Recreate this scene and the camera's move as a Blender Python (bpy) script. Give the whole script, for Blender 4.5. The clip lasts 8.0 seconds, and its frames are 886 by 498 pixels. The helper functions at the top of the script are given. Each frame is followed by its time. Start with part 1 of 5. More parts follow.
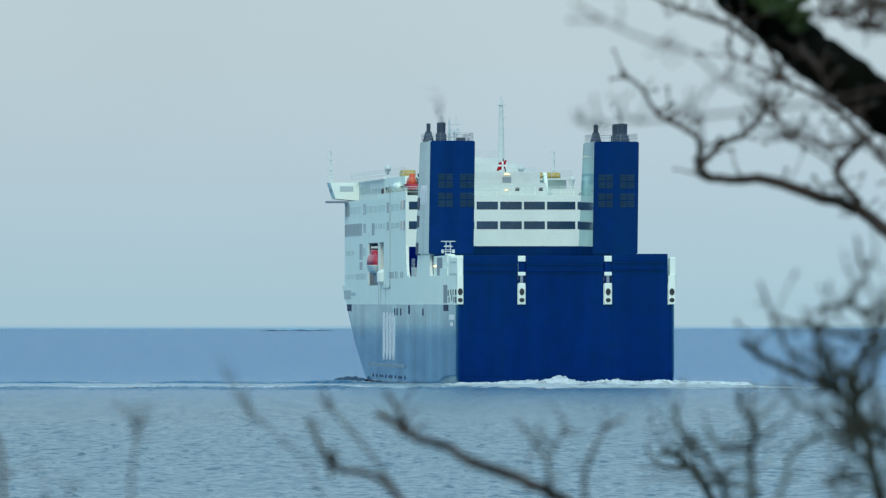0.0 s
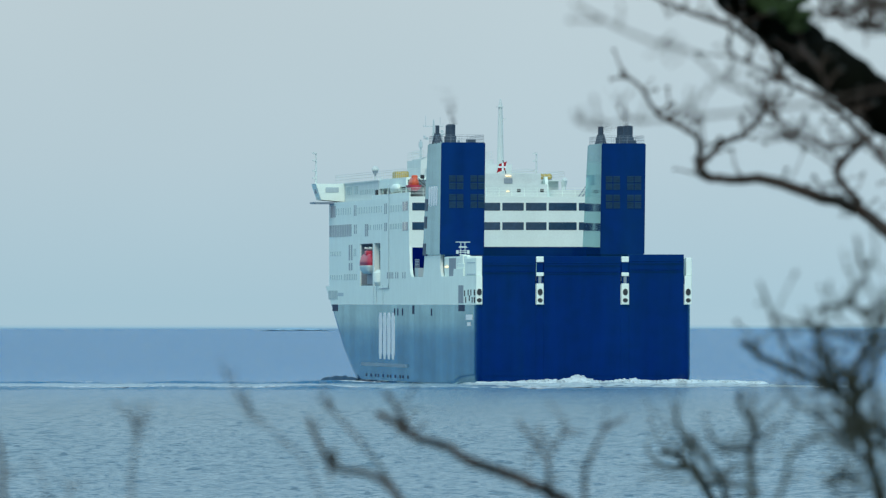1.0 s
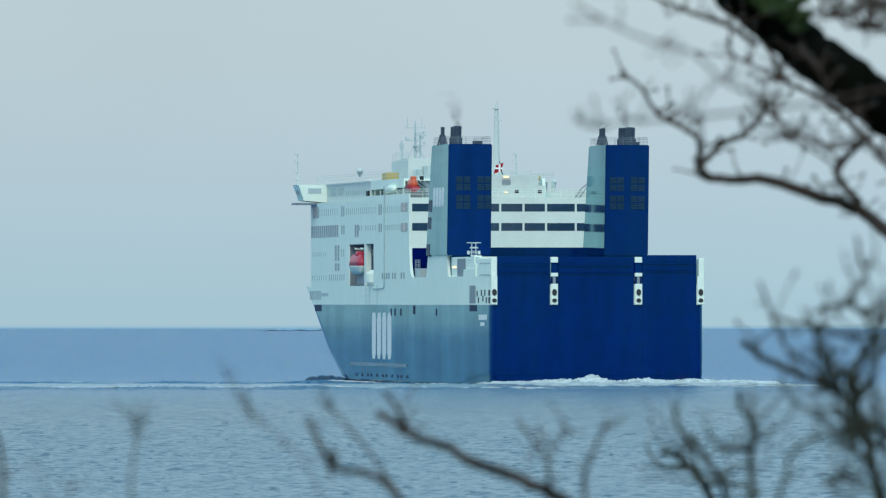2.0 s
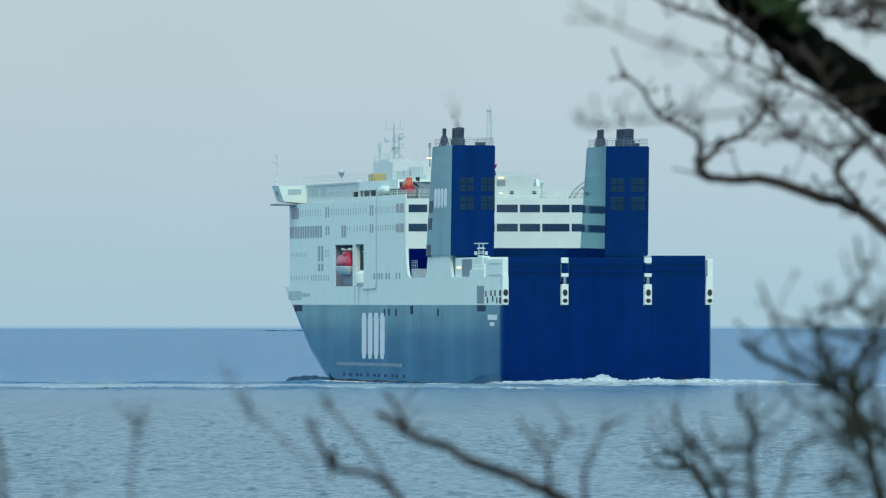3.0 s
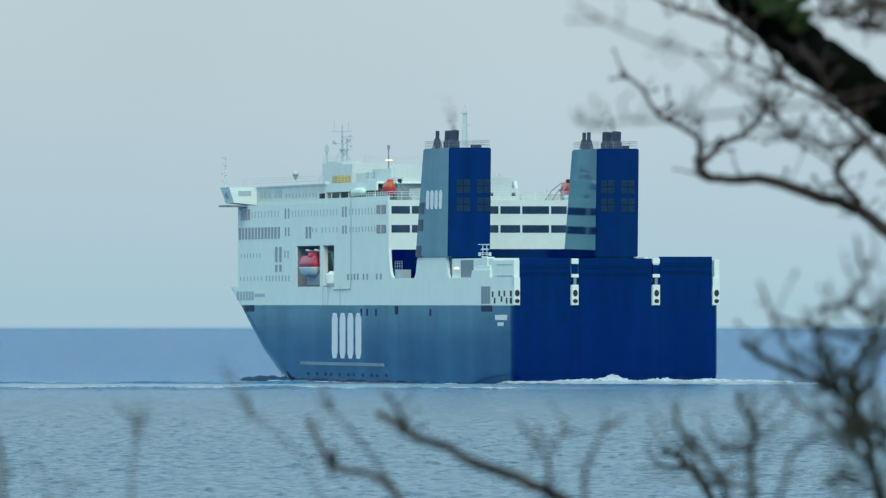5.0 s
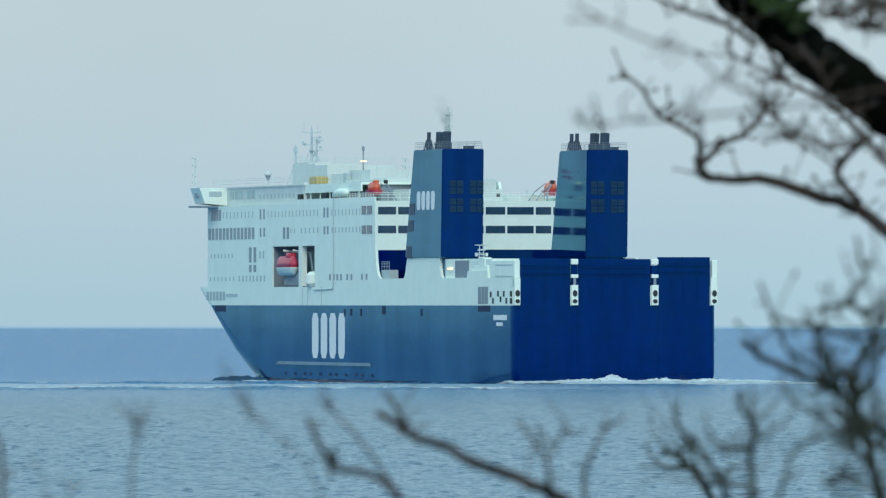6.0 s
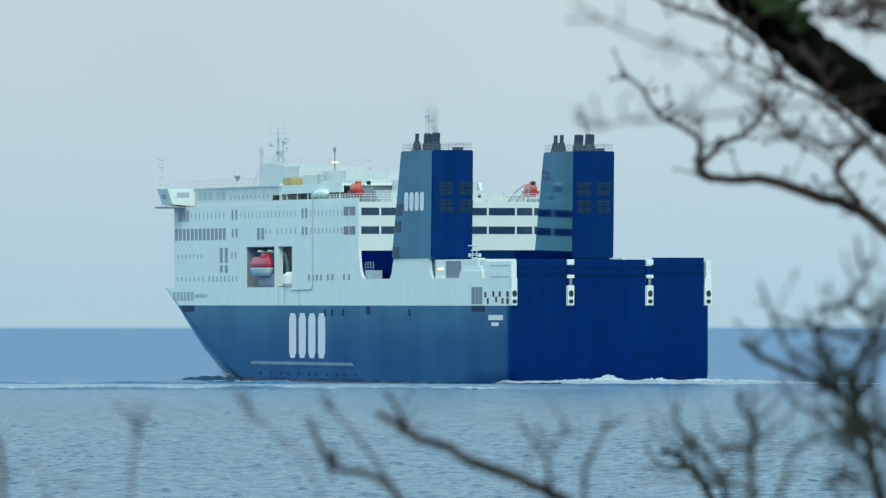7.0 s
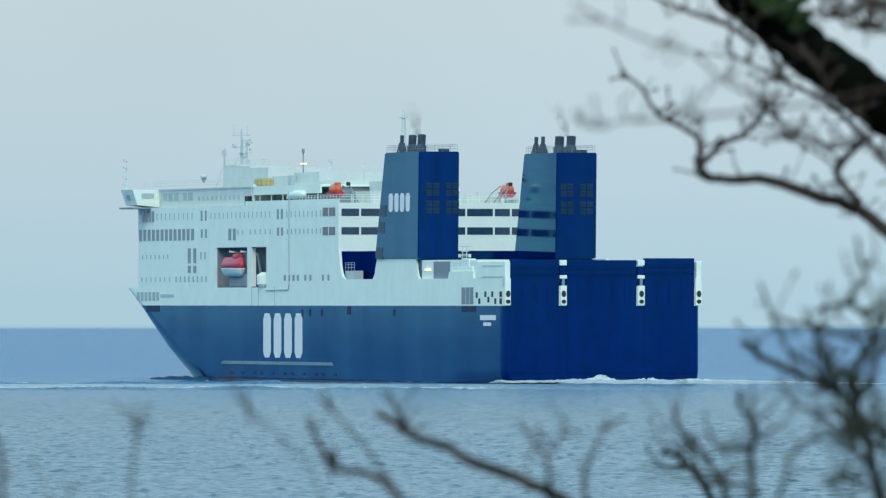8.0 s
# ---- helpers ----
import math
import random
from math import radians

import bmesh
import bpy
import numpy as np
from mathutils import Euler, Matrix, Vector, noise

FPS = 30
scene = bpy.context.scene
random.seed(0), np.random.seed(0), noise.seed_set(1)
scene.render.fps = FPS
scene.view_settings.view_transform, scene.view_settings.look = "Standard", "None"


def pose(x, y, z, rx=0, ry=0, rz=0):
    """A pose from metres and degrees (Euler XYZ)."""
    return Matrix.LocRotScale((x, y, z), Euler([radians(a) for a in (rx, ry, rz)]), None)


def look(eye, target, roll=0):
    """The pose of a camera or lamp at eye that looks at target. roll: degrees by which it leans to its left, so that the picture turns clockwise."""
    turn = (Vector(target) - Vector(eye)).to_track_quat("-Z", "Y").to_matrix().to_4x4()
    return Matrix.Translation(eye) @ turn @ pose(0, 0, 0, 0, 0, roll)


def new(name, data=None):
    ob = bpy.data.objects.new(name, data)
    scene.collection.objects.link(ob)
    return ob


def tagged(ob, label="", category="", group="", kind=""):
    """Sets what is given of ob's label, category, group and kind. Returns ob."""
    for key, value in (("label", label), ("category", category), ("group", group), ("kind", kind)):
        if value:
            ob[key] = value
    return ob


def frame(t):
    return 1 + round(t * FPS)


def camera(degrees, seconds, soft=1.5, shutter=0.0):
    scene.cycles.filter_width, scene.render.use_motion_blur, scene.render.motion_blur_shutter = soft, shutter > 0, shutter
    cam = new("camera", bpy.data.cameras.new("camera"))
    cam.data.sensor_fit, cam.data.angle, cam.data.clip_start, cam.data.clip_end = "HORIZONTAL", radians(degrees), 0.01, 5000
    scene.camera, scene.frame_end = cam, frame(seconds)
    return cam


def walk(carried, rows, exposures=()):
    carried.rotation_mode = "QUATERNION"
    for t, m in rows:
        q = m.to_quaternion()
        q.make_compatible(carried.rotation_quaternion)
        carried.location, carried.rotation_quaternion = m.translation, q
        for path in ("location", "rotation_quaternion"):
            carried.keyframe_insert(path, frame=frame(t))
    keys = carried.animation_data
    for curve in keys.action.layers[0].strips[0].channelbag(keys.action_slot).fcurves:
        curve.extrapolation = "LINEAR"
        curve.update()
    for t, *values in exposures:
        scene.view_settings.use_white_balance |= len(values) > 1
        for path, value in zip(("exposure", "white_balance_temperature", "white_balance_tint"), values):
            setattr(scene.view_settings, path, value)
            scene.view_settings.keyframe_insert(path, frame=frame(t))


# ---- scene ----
# A telephoto camera on a low shore looks over the sea at a freight ferry that turns away to port.
cam = camera(4.084, 8.0, soft=1.3)
EYE = 9.73
walk(cam, [(0, pose(0, 0, EYE, 90.2457, 0, 0)), (8, pose(0, 0, EYE, 90.2457, 0, 0))], [(0, -0.05), (4.7, -0.05), (6.0, 0.0), (6.6, 0.05), (8, 0.06)])
cam.data.dof.use_dof = True
cam.data.dof.focus_distance = 1560.0
cam.data.dof.aperture_fstop = 20.5

# ---- light: bright overcast, the clouds thinnest behind the camera ----
SUN_ELEV, SUN_TURN = radians(36), radians(188.5)
world = bpy.data.worlds.new("overcast_sky")
scene.world = world
world.use_nodes = True
wn, wl = world.node_tree.nodes, world.node_tree.links
wn.clear()
w_out = wn.new("ShaderNodeOutputWorld")
w_bg = wn.new("ShaderNodeBackground")
w_sky = wn.new("ShaderNodeTexSky")
w_sky.sky_type, w_sky.sun_disc = "NISHITA", False
w_sky.sun_elevation, w_sky.sun_rotation = SUN_ELEV, SUN_TURN
w_sky.air_density, w_sky.dust_density = 1.0, 2.0
w_geo = wn.new("ShaderNodeTexCoord")
w_sep = wn.new("ShaderNodeSeparateXYZ")
w_ramp = wn.new("ShaderNodeValToRGB")
w_ramp.color_ramp.elements[0].position, w_ramp.color_ramp.elements[0].color = 0.0, (4.2, 6.15, 7.2, 1)
w_ramp.color_ramp.elements[1].position, w_ramp.color_ramp.elements[1].color = 0.012, (5.0, 6.5, 7.28, 1)
for at, tone in ((0.03, (5.6, 6.78, 7.3)), (0.12, (5.4, 8.4, 9.9)), (0.35, (5.3, 9.5, 12.0)), (1.0, (4.6, 8.5, 10.8))):
    e = w_ramp.color_ramp.elements.new(at)
    e.color = (*tone, 1)
w_cloud = wn.new("ShaderNodeTexNoise")
w_cloud.inputs["Scale"].default_value, w_cloud.inputs["Detail"].default_value = 14.0, 3.0
w_mr = wn.new("ShaderNodeMapRange")
w_mr.inputs["From Min"].default_value, w_mr.inputs["From Max"].default_value = 0.3, 0.7
w_mr.inputs["To Min"].default_value, w_mr.inputs["To Max"].default_value = 0.96, 1.04
w_mul = wn.new("ShaderNodeMixRGB")
w_mul.blend_type, w_mul.inputs[0].default_value = "MULTIPLY", 1.0
w_mix = wn.new("ShaderNodeMixRGB")
w_mix.inputs[0].default_value = 0.93
wl.new(w_geo.outputs["Generated"], w_sep.inputs[0])
wl.new(w_sep.outputs["Z"], w_ramp.inputs[0])
wl.new(w_geo.outputs["Generated"], w_cloud.inputs["Vector"])
wl.new(w_cloud.outputs["Fac"], w_mr.inputs["Value"])
wl.new(w_ramp.outputs["Color"], w_mul.inputs[1])
wl.new(w_mr.outputs["Result"], w_mul.inputs[2])
wl.new(w_sky.outputs["Color"], w_mix.inputs[1])
wl.new(w_mul.outputs["Color"], w_mix.inputs[2])
wl.new(w_mix.outputs["Color"], w_bg.inputs["Color"])
w_bg.inputs["Strength"].default_value = 0.1
wl.new(w_bg.outputs[0], w_out.inputs["Surface"])

sun = new("sun", bpy.data.lights.new("sun", "SUN"))
sun.data.energy, sun.data.angle, sun.data.color = 1.4, radians(25), (1.0, 0.92, 0.8)
sun.matrix_world = look((-12, -80, 58), (0, 0, 0))
scene.view_settings.exposure = 0.0


# ---- materials ----
def material(name, color, rough=0.5, metal=0.0, vary=0.12, scale=1.0, bump=0.0, streak=0.0, coat=0.0, other=None, ior=1.5):
    """A painted or natural surface: colour broken at two scales, fine relief, streaks that run down."""
    m = bpy.data.materials.new(name)
    m.use_nodes = True
    n, l = m.node_tree.nodes, m.node_tree.links
    b = n["Principled BSDF"]
    b.inputs["Roughness"].default_value, b.inputs["Metallic"].default_value = rough, metal
    b.inputs["IOR"].default_value = ior
    b.inputs["Coat Weight"].default_value = coat
    tc = n.new("ShaderNodeTexCoord")
    big = n.new("ShaderNodeTexNoise")
    big.inputs["Scale"].default_value, big.inputs["Detail"].default_value = 0.35 * scale, 4.0
    small = n.new("ShaderNodeTexNoise")
    small.inputs["Scale"].default_value, small.inputs["Detail"].default_value = 4.0 * scale, 3.0
    l.new(tc.outputs["Object"], big.inputs["Vector"])
    l.new(tc.outputs["Object"], small.inputs["Vector"])
    add = n.new("ShaderNodeMath")
    add.operation = "ADD"
    l.new(big.outputs["Fac"], add.inputs[0])
    l.new(small.outputs["Fac"], add.inputs[1])
    if streak:
        mp = n.new("ShaderNodeMapping")
        mp.inputs["Scale"].default_value = (0.8, 0.8, 0.05)
        st = n.new("ShaderNodeTexNoise")
        st.inputs["Scale"].default_value, st.inputs["Detail"].default_value = 1.2, 4.0
        l.new(tc.outputs["Object"], mp.inputs["Vector"])
        l.new(mp.outputs["Vector"], st.inputs["Vector"])
        sm = n.new("ShaderNodeMath")
        sm.operation = "MULTIPLY_ADD"
        sm.inputs[1].default_value = streak
        l.new(st.outputs["Fac"], sm.inputs[0])
        l.new(add.outputs[0], sm.inputs[2])
        tot, mid = sm, 1.0 + 0.5 * streak
    else:
        tot, mid = add, 1.0
    mr = n.new("ShaderNodeMapRange")
    mr.inputs["From Min"].default_value, mr.inputs["From Max"].default_value = mid - 0.35, mid + 0.35
    l.new(tot.outputs[0], mr.inputs["Value"])
    mx = n.new("ShaderNodeMixRGB")
    dark = [c * (1 - vary) for c in color] if other is None else other
    light = [min(1, c * (1 + vary * 0.6)) for c in color] if other is None else color
    mx.inputs[1].default_value, mx.inputs[2].default_value = (*dark, 1), (*light, 1)
    l.new(mr.outputs["Result"], mx.inputs[0])
    l.new(mx.outputs["Color"], b.inputs["Base Color"])
    if bump:
        bp = n.new("ShaderNodeBump")
        bp.inputs["Strength"].default_value, bp.inputs["Distance"].default_value = bump, 0.05 / scale
        l.new(add.outputs[0], bp.inputs["Height"])
        l.new(bp.outputs["Normal"], b.inputs["Normal"])
    return m


def gloss_paint(name, color, rough, ior, tint):
    """Old gloss paint: a streaky ground under a tinted clear layer whose gloss rises at a glance; slightly dented plating."""
    m = bpy.data.materials.new(name)
    m.use_nodes = True
    n, l = m.node_tree.nodes, m.node_tree.links
    n.remove(n["Principled BSDF"])
    out = n["Material Output"]
    tc = n.new("ShaderNodeTexCoord")
    mp = n.new("ShaderNodeMapping")
    mp.inputs["Scale"].default_value = (0.7, 0.7, 0.06)
    streaks = n.new("ShaderNodeTexNoise")
    streaks.inputs["Scale"].default_value, streaks.inputs["Detail"].default_value = 1.0, 5
    blotch = n.new("ShaderNodeTexNoise")
    blotch.inputs["Scale"].default_value, blotch.inputs["Detail"].default_value = 0.5, 4
    l.new(tc.outputs["Object"], mp.inputs["Vector"])
    l.new(mp.outputs["Vector"], streaks.inputs["Vector"])
    l.new(tc.outputs["Object"], blotch.inputs["Vector"])
    add = n.new("ShaderNodeMath")
    add.operation = "ADD"
    l.new(streaks.outputs["Fac"], add.inputs[0])
    l.new(blotch.outputs["Fac"], add.inputs[1])
    mr = n.new("ShaderNodeMapRange")
    mr.inputs["From Min"].default_value, mr.inputs["From Max"].default_value = 0.65, 1.35
    l.new(add.outputs[0], mr.inputs["Value"])
    mx = n.new("ShaderNodeMixRGB")
    mx.inputs[1].default_value = (*[c * 0.8 for c in color], 1)
    mx.inputs[2].default_value = (*[c * 1.2 for c in color], 1)
    l.new(mr.outputs["Result"], mx.inputs[0])
    plate = n.new("ShaderNodeTexNoise")
    plate.inputs["Scale"].default_value, plate.inputs["Detail"].default_value = 0.9, 3
    l.new(tc.outputs["Object"], plate.inputs["Vector"])
    bp = n.new("ShaderNodeBump")
    bp.inputs["Strength"].default_value, bp.inputs["Distance"].default_value = 0.3, 0.006
    l.new(plate.outputs["Fac"], bp.inputs["Height"])
    rr = n.new("ShaderNodeMapRange")
    rr.inputs["To Min"].default_value, rr.inputs["To Max"].default_value = rough * 0.7, rough * 1.4
    l.new(blotch.outputs["Fac"], rr.inputs["Value"])
    dif, glo, mix, fre = n.new("ShaderNodeBsdfDiffuse"), n.new("ShaderNodeBsdfGlossy"), n.new("ShaderNodeMixShader"), n.new("ShaderNodeFresnel")
    fre.inputs["IOR"].default_value = ior
    shade = n.new("ShaderNodeValToRGB")            # the gloss loses its tint at a glance
    shade.color_ramp.elements[0].position, shade.color_ramp.elements[0].color = 0.06, (*tint, 1)
    shade.color_ramp.elements[1].position, shade.color_ramp.elements[1].color = 0.75, (0.86, 0.97, 1.0, 1)
    shade.color_ramp.elements.new(0.5).color = (0.58, 0.95, 0.95, 1)
    l.new(fre.outputs[0], shade.inputs[0])
    worn = n.new("ShaderNodeMapRange")             # chalky, rubbed patches dull the gloss
    worn.inputs["From Min"].default_value, worn.inputs["From Max"].default_value = 0.35, 0.65
    worn.inputs["To Min"].default_value, worn.inputs["To Max"].default_value = 0.8, 1.08
    rub = n.new("ShaderNodeTexNoise")
    rub.inputs["Scale"].default_value, rub.inputs["Detail"].default_value = 0.35, 7
    along = n.new("ShaderNodeMapping")             # patches run fore and aft, as the plating does
    along.inputs["Scale"].default_value = (1.0, 0.13, 1.6)
    l.new(tc.outputs["Object"], along.inputs["Vector"])
    l.new(along.outputs["Vector"], rub.inputs["Vector"])
    bands = n.new("ShaderNodeTexNoise")            # and hanging bands where plates were repainted
    bands.inputs["Scale"].default_value, bands.inputs["Detail"].default_value = 1.0, 4
    hang = n.new("ShaderNodeMapping")
    hang.inputs["Scale"].default_value = (0.3, 0.085, 0.02)
    l.new(tc.outputs["Object"], hang.inputs["Vector"])
    l.new(hang.outputs["Vector"], bands.inputs["Vector"])
    both = n.new("ShaderNodeMath")
    both.operation = "MULTIPLY_ADD"
    both.inputs[1].default_value = 0.9
    half = n.new("ShaderNodeMath")
    half.operation = "MULTIPLY_ADD"
    half.inputs[1].default_value, half.inputs[2].default_value = 0.35, -0.125
    l.new(rub.outputs["Fac"], half.inputs[0])
    l.new(bands.outputs["Fac"], both.inputs[0])
    l.new(half.outputs[0], both.inputs[2])
    l.new(both.outputs[0], worn.inputs["Value"])
    dull = n.new("ShaderNodeMixRGB")
    dull.blend_type = "MULTIPLY"
    dull.inputs[0].default_value = 1.0
    l.new(shade.outputs["Color"], dull.inputs[1])
    l.new(worn.outputs["Result"], dull.inputs[2])
    l.new(dull.outputs["Color"], glo.inputs["Color"])
    l.new(rr.outputs["Result"], glo.inputs["Roughness"])
    l.new(mx.outputs["Color"], dif.inputs["Color"])
    for node in (dif, glo, fre):
        l.new(bp.outputs["Normal"], node.inputs["Normal"])
    l.new(fre.outputs[0], mix.inputs[0])
    l.new(dif.outputs[0], mix.inputs[1])
    l.new(glo.outputs[0], mix.inputs[2])
    l.new(mix.outputs[0], out.inputs["Surface"])
    return m


M_BLUE = gloss_paint("navy_ship_paint", (0.0001, 0.0072, 0.106), 0.07, 1.6, (0.08, 0.62, 0.95))
M_WHITE = material("white_ship_paint", (0.79, 0.9, 0.81), 0.45, vary=0.07, streak=0.4, bump=0.03)
M_LOGO = material("white_lettering_paint", (0.8, 0.82, 0.82), 0.45, vary=0.05)
M_RED_BOTTOM = material("dull_red_antifouling", (0.05, 0.042, 0.085), 0.6, vary=0.25)
M_DECK = material("grey_deck_paint", (0.16, 0.19, 0.2), 0.7, vary=0.2)
M_GLASS = material("dark_tinted_glass", (0.026, 0.066, 0.115), 0.15, vary=0.3, scale=0.5)
M_GREY = material("grey_painted_steel", (0.22, 0.27, 0.31), 0.55, vary=0.15)
M_SOOT = material("sooty_exhaust_steel", (0.045, 0.075, 0.11), 0.6, metal=0.0, vary=0.4)
M_LOUVRE = material("weathered_louvre_metal", (0.016, 0.05, 0.1), 0.7, vary=0.3, ior=1.15)
M_ORANGE = material("orange_boat_plastic", (0.7, 0.12, 0.05), 0.4, vary=0.15)
M_RED = material("red_boat_canopy", (0.56, 0.045, 0.085), 0.4, vary=0.2)
M_YELLOW = material("ochre_painted_locker", (0.44, 0.33, 0.09), 0.5, vary=0.2)
M_DARK = material("dark_recess_paint", (0.02, 0.025, 0.03), 0.7, vary=0.3)
M_STRAKE = material("scuffed_blue_grey_strake", (0.16, 0.26, 0.34), 0.5, vary=0.3, streak=0.4)
M_PALE = material("pale_grey_paint", (0.42, 0.52, 0.54), 0.5, vary=0.12)
M_PORT = material("hazy_window_glass", (0.32, 0.45, 0.46), 0.35, vary=0.2, scale=0.5)
M_PANE = material("grey_cabin_window_glass", (0.17, 0.25, 0.29), 0.3, vary=0.3, scale=0.5)
M_UPPER = material("dull_white_upper_paint", (0.57, 0.63, 0.61), 0.6, vary=0.1, streak=0.5)
# Recess shade put into a matte navy, for flat plates on the hull.
M_RECESS = material("navy_recess_shade", (0.004, 0.025, 0.075), 0.8, vary=0.2)
M_FLAG_RED = material("red_flag_cloth", (0.6, 0.02, 0.04), 0.8, vary=0.1)
# Near-black: the shade of backlit bark is put into its colour.
M_BARK = material("bark_with_backlit_shade", (0.004, 0.0052, 0.003), 0.9, vary=0.4, scale=12, bump=0.5, other=(0.004, 0.004, 0.0035), ior=1.08)
M_TWIG = material("brown_twig_bark", (0.072, 0.05, 0.042), 0.85, vary=0.3, scale=20, other=(0.04, 0.03, 0.024), ior=1.15)
M_MOSSY = material("dark_mossy_twig_bark", (0.06, 0.062, 0.05), 0.9, vary=0.35, scale=20, other=(0.014, 0.016, 0.011), ior=1.12)
M_BUD = material("reddish_buds", (0.017, 0.015, 0.013), 0.7, vary=0.3, scale=20)
M_MOSS = material("green_moss", (0.016, 0.036, 0.006), 0.95, vary=0.4, scale=15, bump=0.4)
M_GROUND = material("rough_shore_grass", (0.06, 0.075, 0.03), 0.95, vary=0.4, scale=2, bump=0.6)
M_FOAM = material("sea_foam", (0.66, 0.74, 0.76), 0.8, vary=0.25, scale=1.5, bump=0.3)
M_APRON = material("aerated_wake_water", (0.42, 0.5, 0.54), 0.6, vary=0.3, scale=1.5)
M_BOW_WAVE = material("dark_bow_wave_water", (0.01, 0.055, 0.115), 0.5, vary=0.4, ior=1.1)
M_FOAM_THIN = material("thin_sea_foam", (0.45, 0.51, 0.56), 0.8, vary=0.3, scale=1.5, bump=0.3)
# Haze is mixed into the rock colour to pale the distant islet.
M_ISLET = material("haze_tinted_islet_rock", (0.24, 0.4, 0.53), 0.9, vary=0.2)


def lamp_glow(name, color, strength):
    m = bpy.data.materials.new(name)
    m.use_nodes = True
    b = m.node_tree.nodes["Principled BSDF"]
    b.inputs["Base Color"].default_value = (*color, 1)
    b.inputs["Emission Color"].default_value = (*color, 1)
    b.inputs["Emission Strength"].default_value = strength
    return m


def smoke_material():
    """Thin exhaust haze: densest low in the middle, torn and clear towards its rims."""
    m = bpy.data.materials.new("thin_exhaust_haze")
    m.use_nodes = True
    n, l = m.node_tree.nodes, m.node_tree.links
    n.remove(n["Principled BSDF"])
    tr, df, mix = n.new("ShaderNodeBsdfTransparent"), n.new("ShaderNodeBsdfDiffuse"), n.new("ShaderNodeMixShader")
    df.inputs["Color"].default_value = (0.1, 0.1, 0.11, 1)
    tc, att = n.new("ShaderNodeTexCoord"), n.new("ShaderNodeAttribute")
    att.attribute_name = "veil"
    tex, mr, mul = n.new("ShaderNodeTexNoise"), n.new("ShaderNodeMapRange"), n.new("ShaderNodeMath")
    tex.inputs["Scale"].default_value, tex.inputs["Detail"].default_value = 0.8, 4
    mr.inputs["From Min"].default_value, mr.inputs["From Max"].default_value = 0.35, 0.7
    mr.inputs["To Min"].default_value, mr.inputs["To Max"].default_value = 0.02, 0.3
    mul.operation = "MULTIPLY"
    l.new(tc.outputs["Object"], tex.inputs["Vector"])
    l.new(tex.outputs["Fac"], mr.inputs["Value"])
    l.new(mr.outputs["Result"], mul.inputs[0])
    l.new(att.outputs["Fac"], mul.inputs[1])
    l.new(mul.outputs[0], mix.inputs[0])
    l.new(tr.outputs[0], mix.inputs[1])
    l.new(df.outputs[0], mix.inputs[2])
    l.new(mix.outputs[0], n["Material Output"].inputs["Surface"])
    return m


M_SMOKE = smoke_material()
M_LAMP = lamp_glow("lit_deck_lamp", (1.0, 0.74, 0.4), 1.3)


